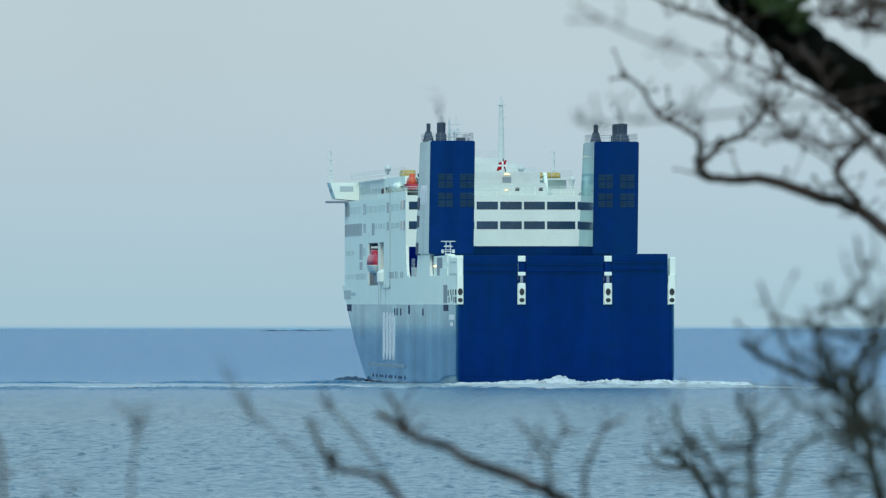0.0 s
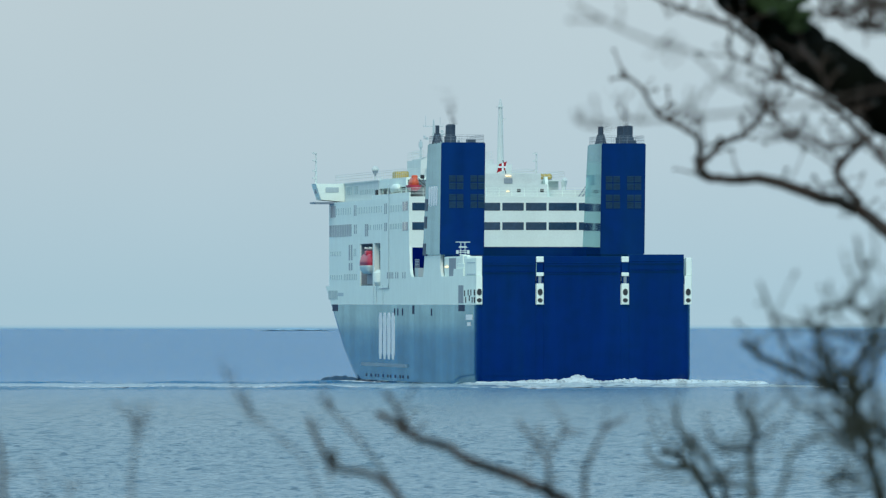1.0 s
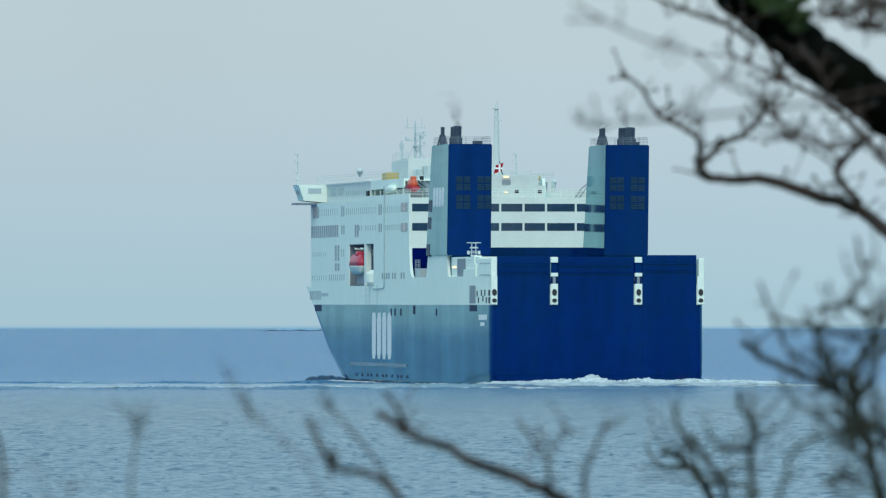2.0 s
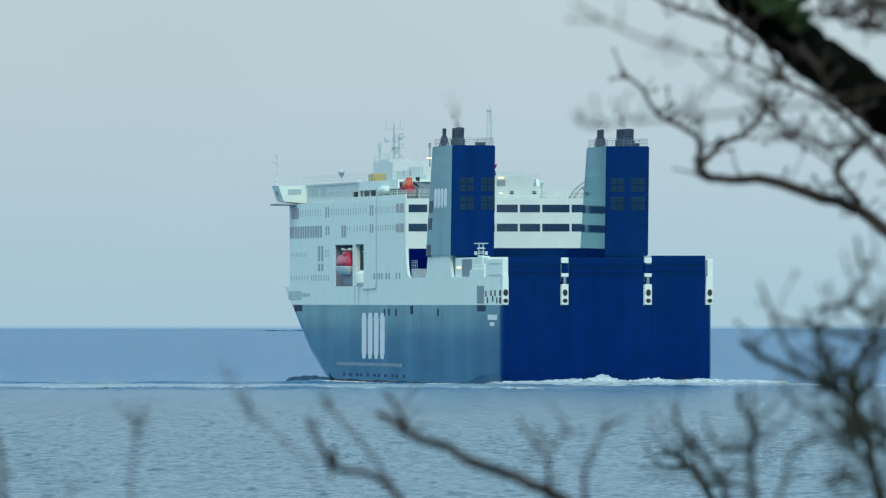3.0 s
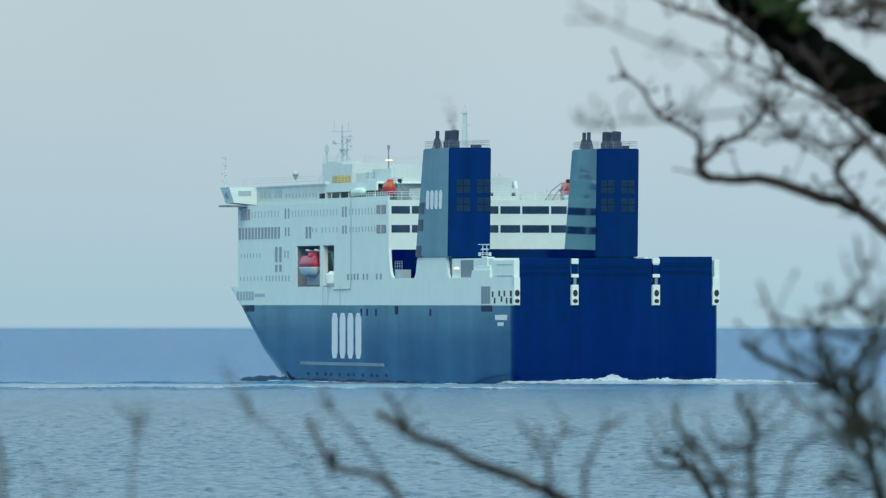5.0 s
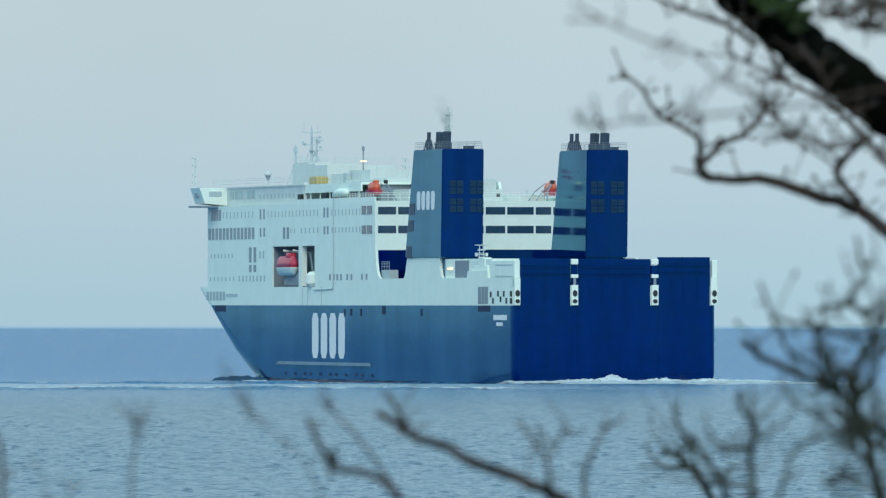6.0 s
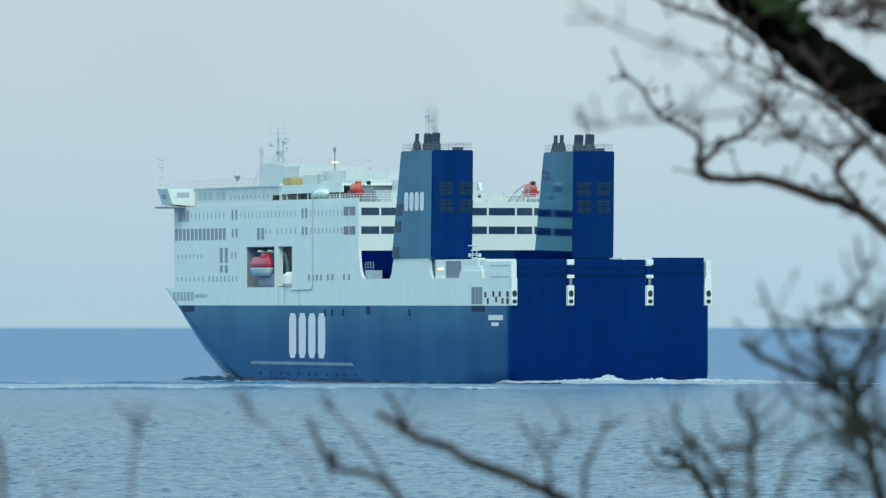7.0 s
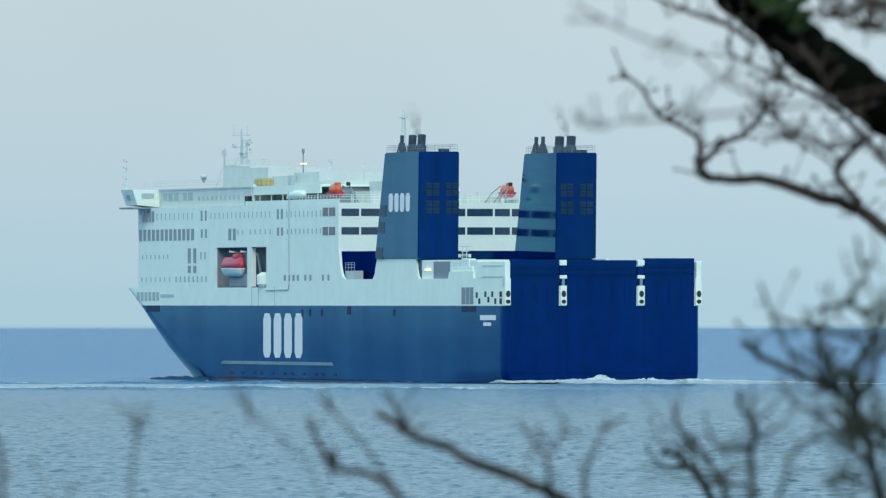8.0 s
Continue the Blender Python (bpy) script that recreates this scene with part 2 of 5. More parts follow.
def sea_material():
    m = bpy.data.materials.new("sea_water")
    m.use_nodes = True
    n, l = m.node_tree.nodes, m.node_tree.links
    b = n["Principled BSDF"]
    b.inputs["Roughness"].default_value, b.inputs["IOR"].default_value = 0.2, 1.333
    tc = n.new("ShaderNodeTexCoord")
    mp = n.new("ShaderNodeMapping")
    mp.inputs["Scale"].default_value = (0.5, 0.12, 1)
    big = n.new("ShaderNodeTexNoise")
    big.inputs["Scale"].default_value, big.inputs["Detail"].default_value = 0.06, 4
    mx = n.new("ShaderNodeMixRGB")
    mx.inputs[1].default_value, mx.inputs[2].default_value = (0.016, 0.066, 0.115, 1), (0.042, 0.09, 0.138, 1)
    l.new(tc.outputs["Object"], mp.inputs["Vector"])
    l.new(mp.outputs["Vector"], big.inputs["Vector"])
    l.new(big.outputs["Fac"], mx.inputs[0])
    # Far water's bluer tone is put into the base colour by distance.
    far_tone = n.new("ShaderNodeMixRGB")
    far_tone.inputs[2].default_value = (0.0, 0.128, 0.3, 1)
    l.new(mx.outputs["Color"], far_tone.inputs[1])
    b.inputs["Specular IOR Level"].default_value = 0.28
    mp2 = n.new("ShaderNodeMapping")
    mp2.inputs["Scale"].default_value = (0.9, 0.45, 1)
    rip = n.new("ShaderNodeTexNoise")
    rip.inputs["Scale"].default_value, rip.inputs["Detail"].default_value = 1.3, 5
    l.new(tc.outputs["Object"], mp2.inputs["Vector"])
    l.new(mp2.outputs["Vector"], rip.inputs["Vector"])
    bp = n.new("ShaderNodeBump")
    bp.inputs["Strength"].default_value, bp.inputs["Distance"].default_value = 1.0, 0.6
    l.new(rip.outputs["Fac"], bp.inputs["Height"])
    sep = n.new("ShaderNodeSeparateXYZ")          # relief grows with distance, to darken the far water
    ruf = n.new("ShaderNodeMapRange")
    ruf.inputs["From Min"].default_value, ruf.inputs["From Max"].default_value = 750, 2200
    ruf.inputs["To Min"].default_value, ruf.inputs["To Max"].default_value = 0.6, 1.3
    l.new(tc.outputs["Object"], sep.inputs[0])
    l.new(sep.outputs["Y"], ruf.inputs["Value"])
    # the slick of aerated water that the ferry's turn has left: from its near crest it fades away seaward
    edge = n.new("ShaderNodeTexNoise")
    edge.inputs["Scale"].default_value, edge.inputs["Detail"].default_value = 1.0, 4
    emap = n.new("ShaderNodeMapping")
    emap.inputs["Scale"].default_value = (0.12, 0.02, 1)
    l.new(tc.outputs["Object"], emap.inputs["Vector"])
    l.new(emap.outputs["Vector"], edge.inputs["Vector"])
    shift = n.new("ShaderNodeMath")
    shift.operation = "MULTIPLY_ADD"
    shift.inputs[1].default_value = 40.0
    l.new(edge.outputs["Fac"], shift.inputs[0])
    l.new(sep.outputs["Y"], shift.inputs[2])
    slick = n.new("ShaderNodeValToRGB")
    for e, at, tone in zip(slick.color_ramp.elements, (0.0, 1.0), (0, 0)):
        e.position, e.color = at, (tone, tone, tone, 1)
    for at, tone in ((0.19, 0.0), (0.22, 1.0), (0.33, 0.7), (0.66, 0.5), (0.82, 0.0)):
        slick.color_ramp.elements.new(at).color = (tone, tone, tone, 1)
    span = n.new("ShaderNodeMapRange")
    span.inputs["From Min"].default_value, span.inputs["From Max"].default_value = 1400, 1640
    l.new(shift.outputs[0], span.inputs["Value"])
    l.new(span.outputs["Result"], slick.inputs[0])
    side = n.new("ShaderNodeMapRange")
    side.inputs["From Min"].default_value, side.inputs["From Max"].default_value = 34, 8
    l.new(sep.outputs["X"], side.inputs["Value"])
    mask = n.new("ShaderNodeMath")
    mask.operation = "MULTIPLY"
    l.new(slick.outputs["Color"], mask.inputs[0])
    l.new(side.outputs["Result"], mask.inputs[1])
    pale = n.new("ShaderNodeMixRGB")
    pale.inputs[2].default_value = (0.3, 0.37, 0.41, 1)
    l.new(mask.outputs[0], pale.inputs[0])
    l.new(far_tone.outputs["Color"], pale.inputs[1])
    l.new(pale.outputs["Color"], b.inputs["Base Color"])
    calm = n.new("ShaderNodeMath")
    calm.operation = "MULTIPLY_ADD"
    calm.inputs[1].default_value = -0.4
    l.new(mask.outputs[0], calm.inputs[0])
    l.new(ruf.outputs["Result"], calm.inputs[2])
    l.new(calm.outputs[0], bp.inputs["Distance"])
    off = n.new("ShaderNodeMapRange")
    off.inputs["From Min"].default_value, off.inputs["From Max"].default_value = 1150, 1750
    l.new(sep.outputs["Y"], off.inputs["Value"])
    l.new(off.outputs["Result"], far_tone.inputs[0])
    spec = n.new("ShaderNodeMapRange")             # gloss is cut with distance, so far water mirrors less sky
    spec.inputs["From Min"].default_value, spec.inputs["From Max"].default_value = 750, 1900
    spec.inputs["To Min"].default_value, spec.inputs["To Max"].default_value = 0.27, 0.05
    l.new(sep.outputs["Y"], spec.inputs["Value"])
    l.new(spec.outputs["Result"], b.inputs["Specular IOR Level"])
    # The reflected sky is tinted bluer with distance as well.
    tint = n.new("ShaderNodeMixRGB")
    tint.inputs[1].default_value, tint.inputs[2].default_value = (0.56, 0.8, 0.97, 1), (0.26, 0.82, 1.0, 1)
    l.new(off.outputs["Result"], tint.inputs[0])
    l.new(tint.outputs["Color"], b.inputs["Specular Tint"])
    l.new(bp.outputs["Normal"], b.inputs["Normal"])
    return m


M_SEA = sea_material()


# ---- mesh helpers ----
def part(name, bm, mat, parent=None, label="", smooth=False):
    """Link a bmesh as one mesh object, under a thing or a part."""
    me = bpy.data.meshes.new(name)
    bmesh.ops.recalc_face_normals(bm, faces=bm.faces[:])
    bm.to_mesh(me)
    bm.free()
    me.materials.append(mat)
    if smooth:
        for p in me.polygons:
            p.use_smooth = True
    ob = new(name, me)
    ob.parent = parent
    if label:
        tagged(ob, label)
    return ob


def again(ob, x, y, z, rz=0):
    """Another object on the same mesh, moved."""
    o = new(ob.name.split(".")[0], ob.data)
    o.parent = ob.parent
    o.matrix_basis = pose(x, y, z, 0, 0, rz)
    return o


def box(bm, x0, x1, y0, y1, z0, z1, bevel=0.0):
    vs = [bm.verts.new((x, y, z)) for z in (z0, z1) for y in (y0, y1) for x in (x0, x1)]
    fs = [bm.faces.new([vs[i] for i in f]) for f in ((0, 1, 3, 2), (4, 6, 7, 5), (0, 4, 5, 1), (2, 3, 7, 6), (0, 2, 6, 4), (1, 5, 7, 3))]
    if bevel:
        es = list({e for f in fs for e in f.edges})
        bmesh.ops.bevel(bm, geom=es, offset=bevel, segments=2, affect="EDGES", profile=0.5)
    return bm


def boxes(*rows, bevel=0.0):
    bm = bmesh.new()
    for r in rows:
        box(bm, *r, bevel=bevel)
    return bm


def slab(bm, outline, x0, x1):
    """A plate: an outline in (y, z), from x0 to x1."""
    a = [bm.verts.new((x0, y, z)) for y, z in outline]
    b = [bm.verts.new((x1, y, z)) for y, z in outline]
    bm.faces.new(a)
    bm.faces.new(b[::-1])
    k = len(outline)
    for i in range(k):
        bm.faces.new((a[i], b[i], b[(i + 1) % k], a[(i + 1) % k]))
    return bm


def tube(bm, pts, radii, n=8):
    """A tube along points, closed at both ends."""
    pts = [Vector(p) for p in pts]
    rings = []
    side = None
    for i, p in enumerate(pts):
        d = (pts[min(i + 1, len(pts) - 1)] - pts[max(i - 1, 0)]).normalized()
        if side is None:
            side = d.orthogonal().normalized()
        side = (side - d * side.dot(d)).normalized()
        up = d.cross(side)
        rings.append([bm.verts.new(p + (side * math.cos(a) + up * math.sin(a)) * radii[i])
                      for a in (2 * math.pi * k / n for k in range(n))])
    for r, s in zip(rings, rings[1:]):
        for k in range(n):
            bm.faces.new((r[k], r[(k + 1) % n], s[(k + 1) % n], s[k]))
    bm.faces.new(rings[0][::-1])
    bm.faces.new(rings[-1])
    return bm


def pole(bm, p, q, r0, r1=None, n=8):
    return tube(bm, [p, q], [r0, r0 if r1 is None else r1], n)


def railing(bm, pts, height=1.1, step=1.6, r=0.035):
    """Posts and three rails along a line of points."""
    for a, b in zip(pts, pts[1:]):
        a, b = Vector(a), Vector(b)
        k = max(1, round((b - a).length / step))
        for i in range(k + 1):
            p = a.lerp(b, i / k)
            pole(bm, p, p + Vector((0, 0, height)), r, n=4)
        for hgt in (0.4, 0.75, 1.0):
            pole(bm, a + Vector((0, 0, hgt * height)), b + Vector((0, 0, hgt * height)), r, n=4)
    return bm


# ---- the sea: one sheet out to the horizon ----
WATER = -0.27


def waterline_dip(y):
    """Lowers the water beyond the ferry's track so the waterline fits the camera's view."""
    k = min(1.0, max(0.0, (y - 1510) / 130))
    m = min(1.0, max(0.0, (y - 1900) / 700))
    return -0.9 * k * k * (3 - 2 * k) * (1 - m * m * (3 - 2 * m))


def swell(x, y):
    """Two long low swells thrown by the turning ferry."""
    if not 1380 < y < 1640:
        return 0.0
    reach = 0.5 + 0.5 * math.tanh((16 - x) / 14)
    crest = 0.6 + 0.5 * noise.noise(Vector((x * 0.11, 3, 1)))
    far = 0.8 * math.exp(-((y - 1600 - 6 * noise.noise(Vector((x * 0.05, 0, 0)))) / 2.4) ** 2)
    near = 0.55 * math.exp(-((y - 1424 - 4 * noise.noise(Vector((x * 0.08, 2, 0)))) / 2.6) ** 2)
    return reach * crest * (far + near)


def sea():
    xs = [-4200, -2600, -1500, -800, -420, -240, -150] + [-100 + 1.2 * i for i in range(52)] + [-37.6 + 0.22 * i for i in range(345)] + [38.8 + 1.2 * i for i in range(52)] + [150, 240, 420, 800, 1500, 2600, 4200]
    ys, y = [-30.0, 60.0, 200.0, 380.0, 480.0, 540.0], 590.0
    while y < 4880:
        ys.append(y)
        y += 0.8 if 1416 < y < 1432 or 1592 < y < 1608 else 1.5 if 1395 < y < 1640 else 0.62 + max(0.0, (y - 850) / 240.0) ** 1.6
    ys.append(4900.0)
    verts, faces = [], []
    nx = len(xs)
    for y in ys:
        fade = 1.0 if 540 < y < 1900 else 0.25
        for x in xs:
            z = 0.0
            low = waterline_dip(y)
            if abs(x) < 120 and y > 500:
                p = Vector((x * 0.16 + 0.03 * y, y * 0.11, 0.3))
                z = 0.1 * noise.noise(p) + 0.05 * noise.noise(p * 2.7 + Vector((3, 1, 7))) + 0.05 * noise.noise(Vector((x * 0.5, y * 0.4, 2.0))) + 0.058 * noise.noise(Vector((x * 0.9, y * 0.7, 5.0))) + 0.05 * noise.noise(Vector((x * 1.9, y * 1.1, 8.0)))
                if y < 1300:             # small sharp wavelets
                    z += 0.2 * max(0.0, noise.noise(Vector((x * 0.9, y * 0.7, 11.0))) - 0.24) ** 1.5
                    z += 0.3 * max(0.0, noise.noise(Vector((x * 1.25, y * 1.0, 17.0))) - 0.3) ** 1.5
                z *= fade
                z += swell(x, y)
            verts.append((x, y, z + low))
    for j in range(len(ys) - 1):
        for i in range(nx - 1):
            a = j * nx + i
            faces.append((a, a + 1, a + nx + 1, a + nx))
    me = bpy.data.meshes.new("water")
    me.from_pydata(verts, [], faces)
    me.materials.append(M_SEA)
    me.polygons.foreach_set("use_smooth", [True] * len(me.polygons))
    ob = new("water", me)
    ob.location.z = WATER
    return tagged(ob, "grey-blue choppy open sea under an overcast sky", "sea", kind="structure")


def shore():
    xs = [-60 + 4 * i for i in range(31)]
    ys = [-40, -20, -8, -3, 0, 4, 8, 12, 16, 20, 24, 28, 32, 36, 40, 46, 52, 60]
    verts = []
    for y in ys:
        for x in xs:
            z = 8.05 if y < 12 else 8.05 - 0.2 * (y - 12) if y < 50 else 0.45 - 0.12 * (y - 50)
            verts.append((x, y, z + 0.12 * noise.noise(Vector((x * 0.3, y * 0.3, 0)))))
    nx = len(xs)
    faces = [(j * nx + i, j * nx + i + 1, (j + 1) * nx + i + 1, (j + 1) * nx + i) for j in range(len(ys) - 1) for i in range(nx - 1)]
    me = bpy.data.meshes.new("ground")
    me.from_pydata(verts, [], faces)
    me.materials.append(M_GROUND)
    return tagged(new("ground", me), "rough grassy shore bank sloping down to the sea", "ground", kind="structure")


def haze_sheet():
    """A low glowing sheet far out, part clear, stands in for haze between sea and sky."""
    m = bpy.data.materials.new("glowing_haze_sheet")
    m.use_nodes = True
    n, l = m.node_tree.nodes, m.node_tree.links
    n.remove(n["Principled BSDF"])
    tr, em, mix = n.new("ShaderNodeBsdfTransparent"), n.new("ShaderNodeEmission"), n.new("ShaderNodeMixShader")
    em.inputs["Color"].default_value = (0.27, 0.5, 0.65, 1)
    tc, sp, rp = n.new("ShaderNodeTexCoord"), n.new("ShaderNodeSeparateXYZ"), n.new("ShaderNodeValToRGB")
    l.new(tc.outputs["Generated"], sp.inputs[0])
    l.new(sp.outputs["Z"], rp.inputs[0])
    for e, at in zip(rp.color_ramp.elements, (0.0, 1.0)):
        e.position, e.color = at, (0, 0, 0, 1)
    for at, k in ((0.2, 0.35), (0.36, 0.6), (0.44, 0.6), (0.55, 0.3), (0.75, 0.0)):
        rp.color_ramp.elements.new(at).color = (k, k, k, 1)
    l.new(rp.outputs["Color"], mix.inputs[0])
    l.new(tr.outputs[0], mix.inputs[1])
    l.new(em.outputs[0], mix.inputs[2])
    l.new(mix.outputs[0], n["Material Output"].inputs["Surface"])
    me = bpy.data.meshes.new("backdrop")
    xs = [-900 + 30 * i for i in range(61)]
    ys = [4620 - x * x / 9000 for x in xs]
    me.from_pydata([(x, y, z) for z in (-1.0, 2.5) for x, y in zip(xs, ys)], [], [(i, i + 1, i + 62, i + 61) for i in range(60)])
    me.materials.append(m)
    return tagged(new("backdrop", me), "glowing see-through sheet standing in for haze at the horizon", "haze", kind="structure")


water = sea()
shore()
haze_sheet()


# ---- the ferry: x to starboard, y forward from the transom, z up from the waterline ----
BEAM = 13.3
AFT_WALL = 79.5      # after wall of the deckhouse
DECK = 12.95         # weather deck

ferry = tagged(new("ferry"), "navy blue and white freight ferry with twin funnels at sea", "ship")


def bow_reach(z):
    full = np.interp(z, (-6, -2, 0.2, 1.2, 3.4, 6, 9.3, 11.9), (110, 134, 145, 151, 162, 171.5, 182, 191))
    stem = np.interp(z, (-6, 0, 12), (188, 190.5, 202))
    return float(full), float(stem)


def half_breadth(y, z):
    full, stem = bow_reach(z)
    b = BEAM if y <= full else BEAM * max(0.0, 1 - ((y - full) / (stem - full)) ** 2.4)
    if z < 1.1 and y < 26:      # rounded bilge and run aft
        b -= 0.25 * ((1.1 - z) / 1.3) ** 2 * (1 - y / 26)
    if y < 2.2:                  # rounded stern corners
        b -= 0.9 * (1 - math.sqrt(max(0.0, 1 - ((2.2 - y) / 2.2) ** 2)))
    return max(b, 0.0)


def hull_shell(levels, stations=64):
    """The sides between levels, with a transom, a lid and a floor."""
    bm = bmesh.new()
    grid = {}
    for s in (-1, 1):
        for j, z in enumerate(levels):
            full, stem = bow_reach(z)
            for i in range(stations):
                k = i / (stations - 1)
                y = full * (k / 0.5) ** 3 if k < 0.5 else full + (stem - full) * math.sin((k - 0.5) * math.pi)
                grid[s, j, i] = bm.verts.new((s * half_breadth(y, z), y, z))
    for s in (-1, 1):
        for j in range(len(levels) - 1):
            for i in range(stations - 1):
                q = (grid[s, j, i], grid[s, j, i + 1], grid[s, j + 1, i + 1], grid[s, j + 1, i])
                bm.faces.new(q if s > 0 else q[::-1])
    for j in range(len(levels) - 1):
        bm.faces.new((grid[-1, j, 0], grid[1, j, 0], grid[1, j + 1, 0], grid[-1, j + 1, 0]))
    for j, flip in ((0, False), (len(levels) - 1, True)):
        for i in range(stations - 1):
            q = (grid[-1, j, i], grid[-1, j, i + 1], grid[1, j, i + 1], grid[1, j, i])
            bm.faces.new(q if flip else q[::-1])
    bmesh.ops.remove_doubles(bm, verts=bm.verts[:], dist=0.001)
    return bm


hull = part("hull", hull_shell([-0.7, -0.5, -0.3, -0.15, 0.0, 0.15, 0.3, 0.45, 0.6, 0.75, 0.9, 1.1, 1.5, 2.2, 3.4, 5, 7, 9.4], 110), M_BLUE, ferry, "glossy navy blue hull side with faint streaks")
for p in hull.data.polygons:
    p.use_smooth = p.center.z < 1.4 and abs(p.normal.y) < 0.6
part("hull_bottom", hull_shell([-6, -4, -2, -1.2, -0.7]), M_RED_BOTTOM, ferry, "dull red antifouling paint at the waterline")
upper = part("upper_hull", hull_shell([9.4, 10.4, 11.9]), M_WHITE, ferry, "white painted upper hull band")


# white shell above: after sheer, bulwarks with openings
def bulwarks():
    for s in (-1, 1):
        bm = bmesh.new()
        slab(bm, [(0.0, 11.9), (AFT_WALL, 11.9), (AFT_WALL, DECK), (0.0, DECK)], s * BEAM, s * (BEAM - 0.5))
        part("sheer_strake", bm, M_WHITE, ferry)
        bm = bmesh.new()
        slab(bm, [(62.6, DECK), (61.6, 13.6), (61.1, 14.6), (60.4, 15.6), (41.6, 15.6), (41.3, 14.2), (40.8, 13.4), (40.0, DECK)], s * BEAM, s * (BEAM - 0.35))
        part("bulwark", bm, M_WHITE, ferry, "white bulwark with curved opening edges")
        bm = bmesh.new()
        slab(bm, [(AFT_WALL, DECK), (76.4, DECK), (77.6, 13.3), (78.4, 14.0), (78.9, 15.0), (79.4, 16.8), (AFT_WALL, 16.8)], s * BEAM, s * (BEAM - 0.35))
        part("bulwark_corner", bm, M_WHITE, ferry)
        bm = bmesh.new()
        slab(bm, [(26.2, DECK), (25.6, 13.85), (14.4, 13.85), (14.4, DECK)], s * BEAM, s * (BEAM - 0.35))
        part("low_bulwark", bm, M_WHITE, ferry)
        # corner house by the transom
        x0, x1 = sorted((s * (BEAM - 0.02), s * 12.55))
        h = part("corner_house", boxes((x0, x1, -0.25, 13.0, DECK, 15.15), bevel=0.08), M_WHITE, ferry, "white steel mooring house at the stern corner")
        part("side_panel", boxes((s * BEAM - 0.03, s * BEAM + 0.03, 0.8, 10.0, 14.5, 14.62), (s * BEAM - 0.03, s * BEAM + 0.03, 0.8, 10.0, 13.1, 13.2)), M_PALE, h)


bulwarks()
part("weather_deck", boxes((-12.8, 12.8, 0.2, AFT_WALL, 12.3, DECK - 0.15)), M_DECK, ferry, "grey painted weather deck")
part("garage_bulkhead", boxes((-10.4, 10.4, 62.0, AFT_WALL + 0.4, DECK - 0.15, 16.75), (-12.9, 12.9, AFT_WALL - 0.4, AFT_WALL + 0.4, DECK - 0.1, 16.75)), M_BLUE, ferry, "navy blue bulkhead under the deckhouse")
part("ramp_cover", boxes((-5.6, 5.6, 4.0, 62.0, DECK - 0.15, 15.2)), M_BLUE, ferry, "navy blue ramp cover on the weather deck")
aft_house = part("deck_store", boxes((-12.92, -7.0, 13.6, 39.9, DECK - 0.1, 15.4), bevel=0.04), M_WHITE, ferry, "white deck store with a grey roller door")
part("roller_door", boxes((-12.96, -12.88, 26.4, 34.2, DECK, 15.2)), M_GREY, aft_house)
part("deck_lamp", boxes((-13.1, -12.92, 35.6, 38.0, 14.05, 14.25)), M_LAMP, aft_house, "lit warm deck lamp")


# ---- deckhouse ----
def deckhouse():
    rows = [(-10.2, 10.2, AFT_WALL, 187.0, 11.9, 23.3)]
    for s in (-1, 1):
        a, b = sorted((s * BEAM, s * 10.2))
        rows += [(a, b, AFT_WALL, 116.7, 11.9, 23.3), (a, b, 143.4, 186.6, 11.9, 23.3), (a, b, 116.7, 143.4, 17.5, 23.3)]
        a, b = sorted((s * BEAM, s * 12.6))
        rows += [(a, b, 124.7, 126.8, 11.9, 17.5)]
    main = part("deckhouse", boxes(rows[0]), M_WHITE, ferry, "white steel deckhouse with rows of windows")
    for r in rows[1:]:
        part("side_block", boxes(r), M_WHITE, main)
    return main


house = deckhouse()
for s in (-1, 1):
    # Thin grey sheets added over the white walls to darken the recess.
    part("bay_darkening_sheet", boxes(tuple(sorted((s * 10.26, s * 10.2))) + (116.8, 143.3, 12.05, 17.45), tuple(sorted((s * 13.1, s * 10.3))) + (116.74, 143.3, 17.4, 17.47), tuple(sorted((s * 13.15, s * 10.3))) + (143.3, 143.36, 12.1, 17.4)), M_GREY, house, "dark grey sheets added to darken the boat bay")
part("boat_deck_floor", boxes((-13.2, 13.2, 117.0, 143.2, 11.7, 12.05)), M_DECK, house)


def pane_mesh(w, hgt):
    """A pane in a side wall: thin in x, with bevelled rim."""
    return boxes((-0.05, 0.05, -w / 2, w / 2, -hgt / 2, hgt / 2))


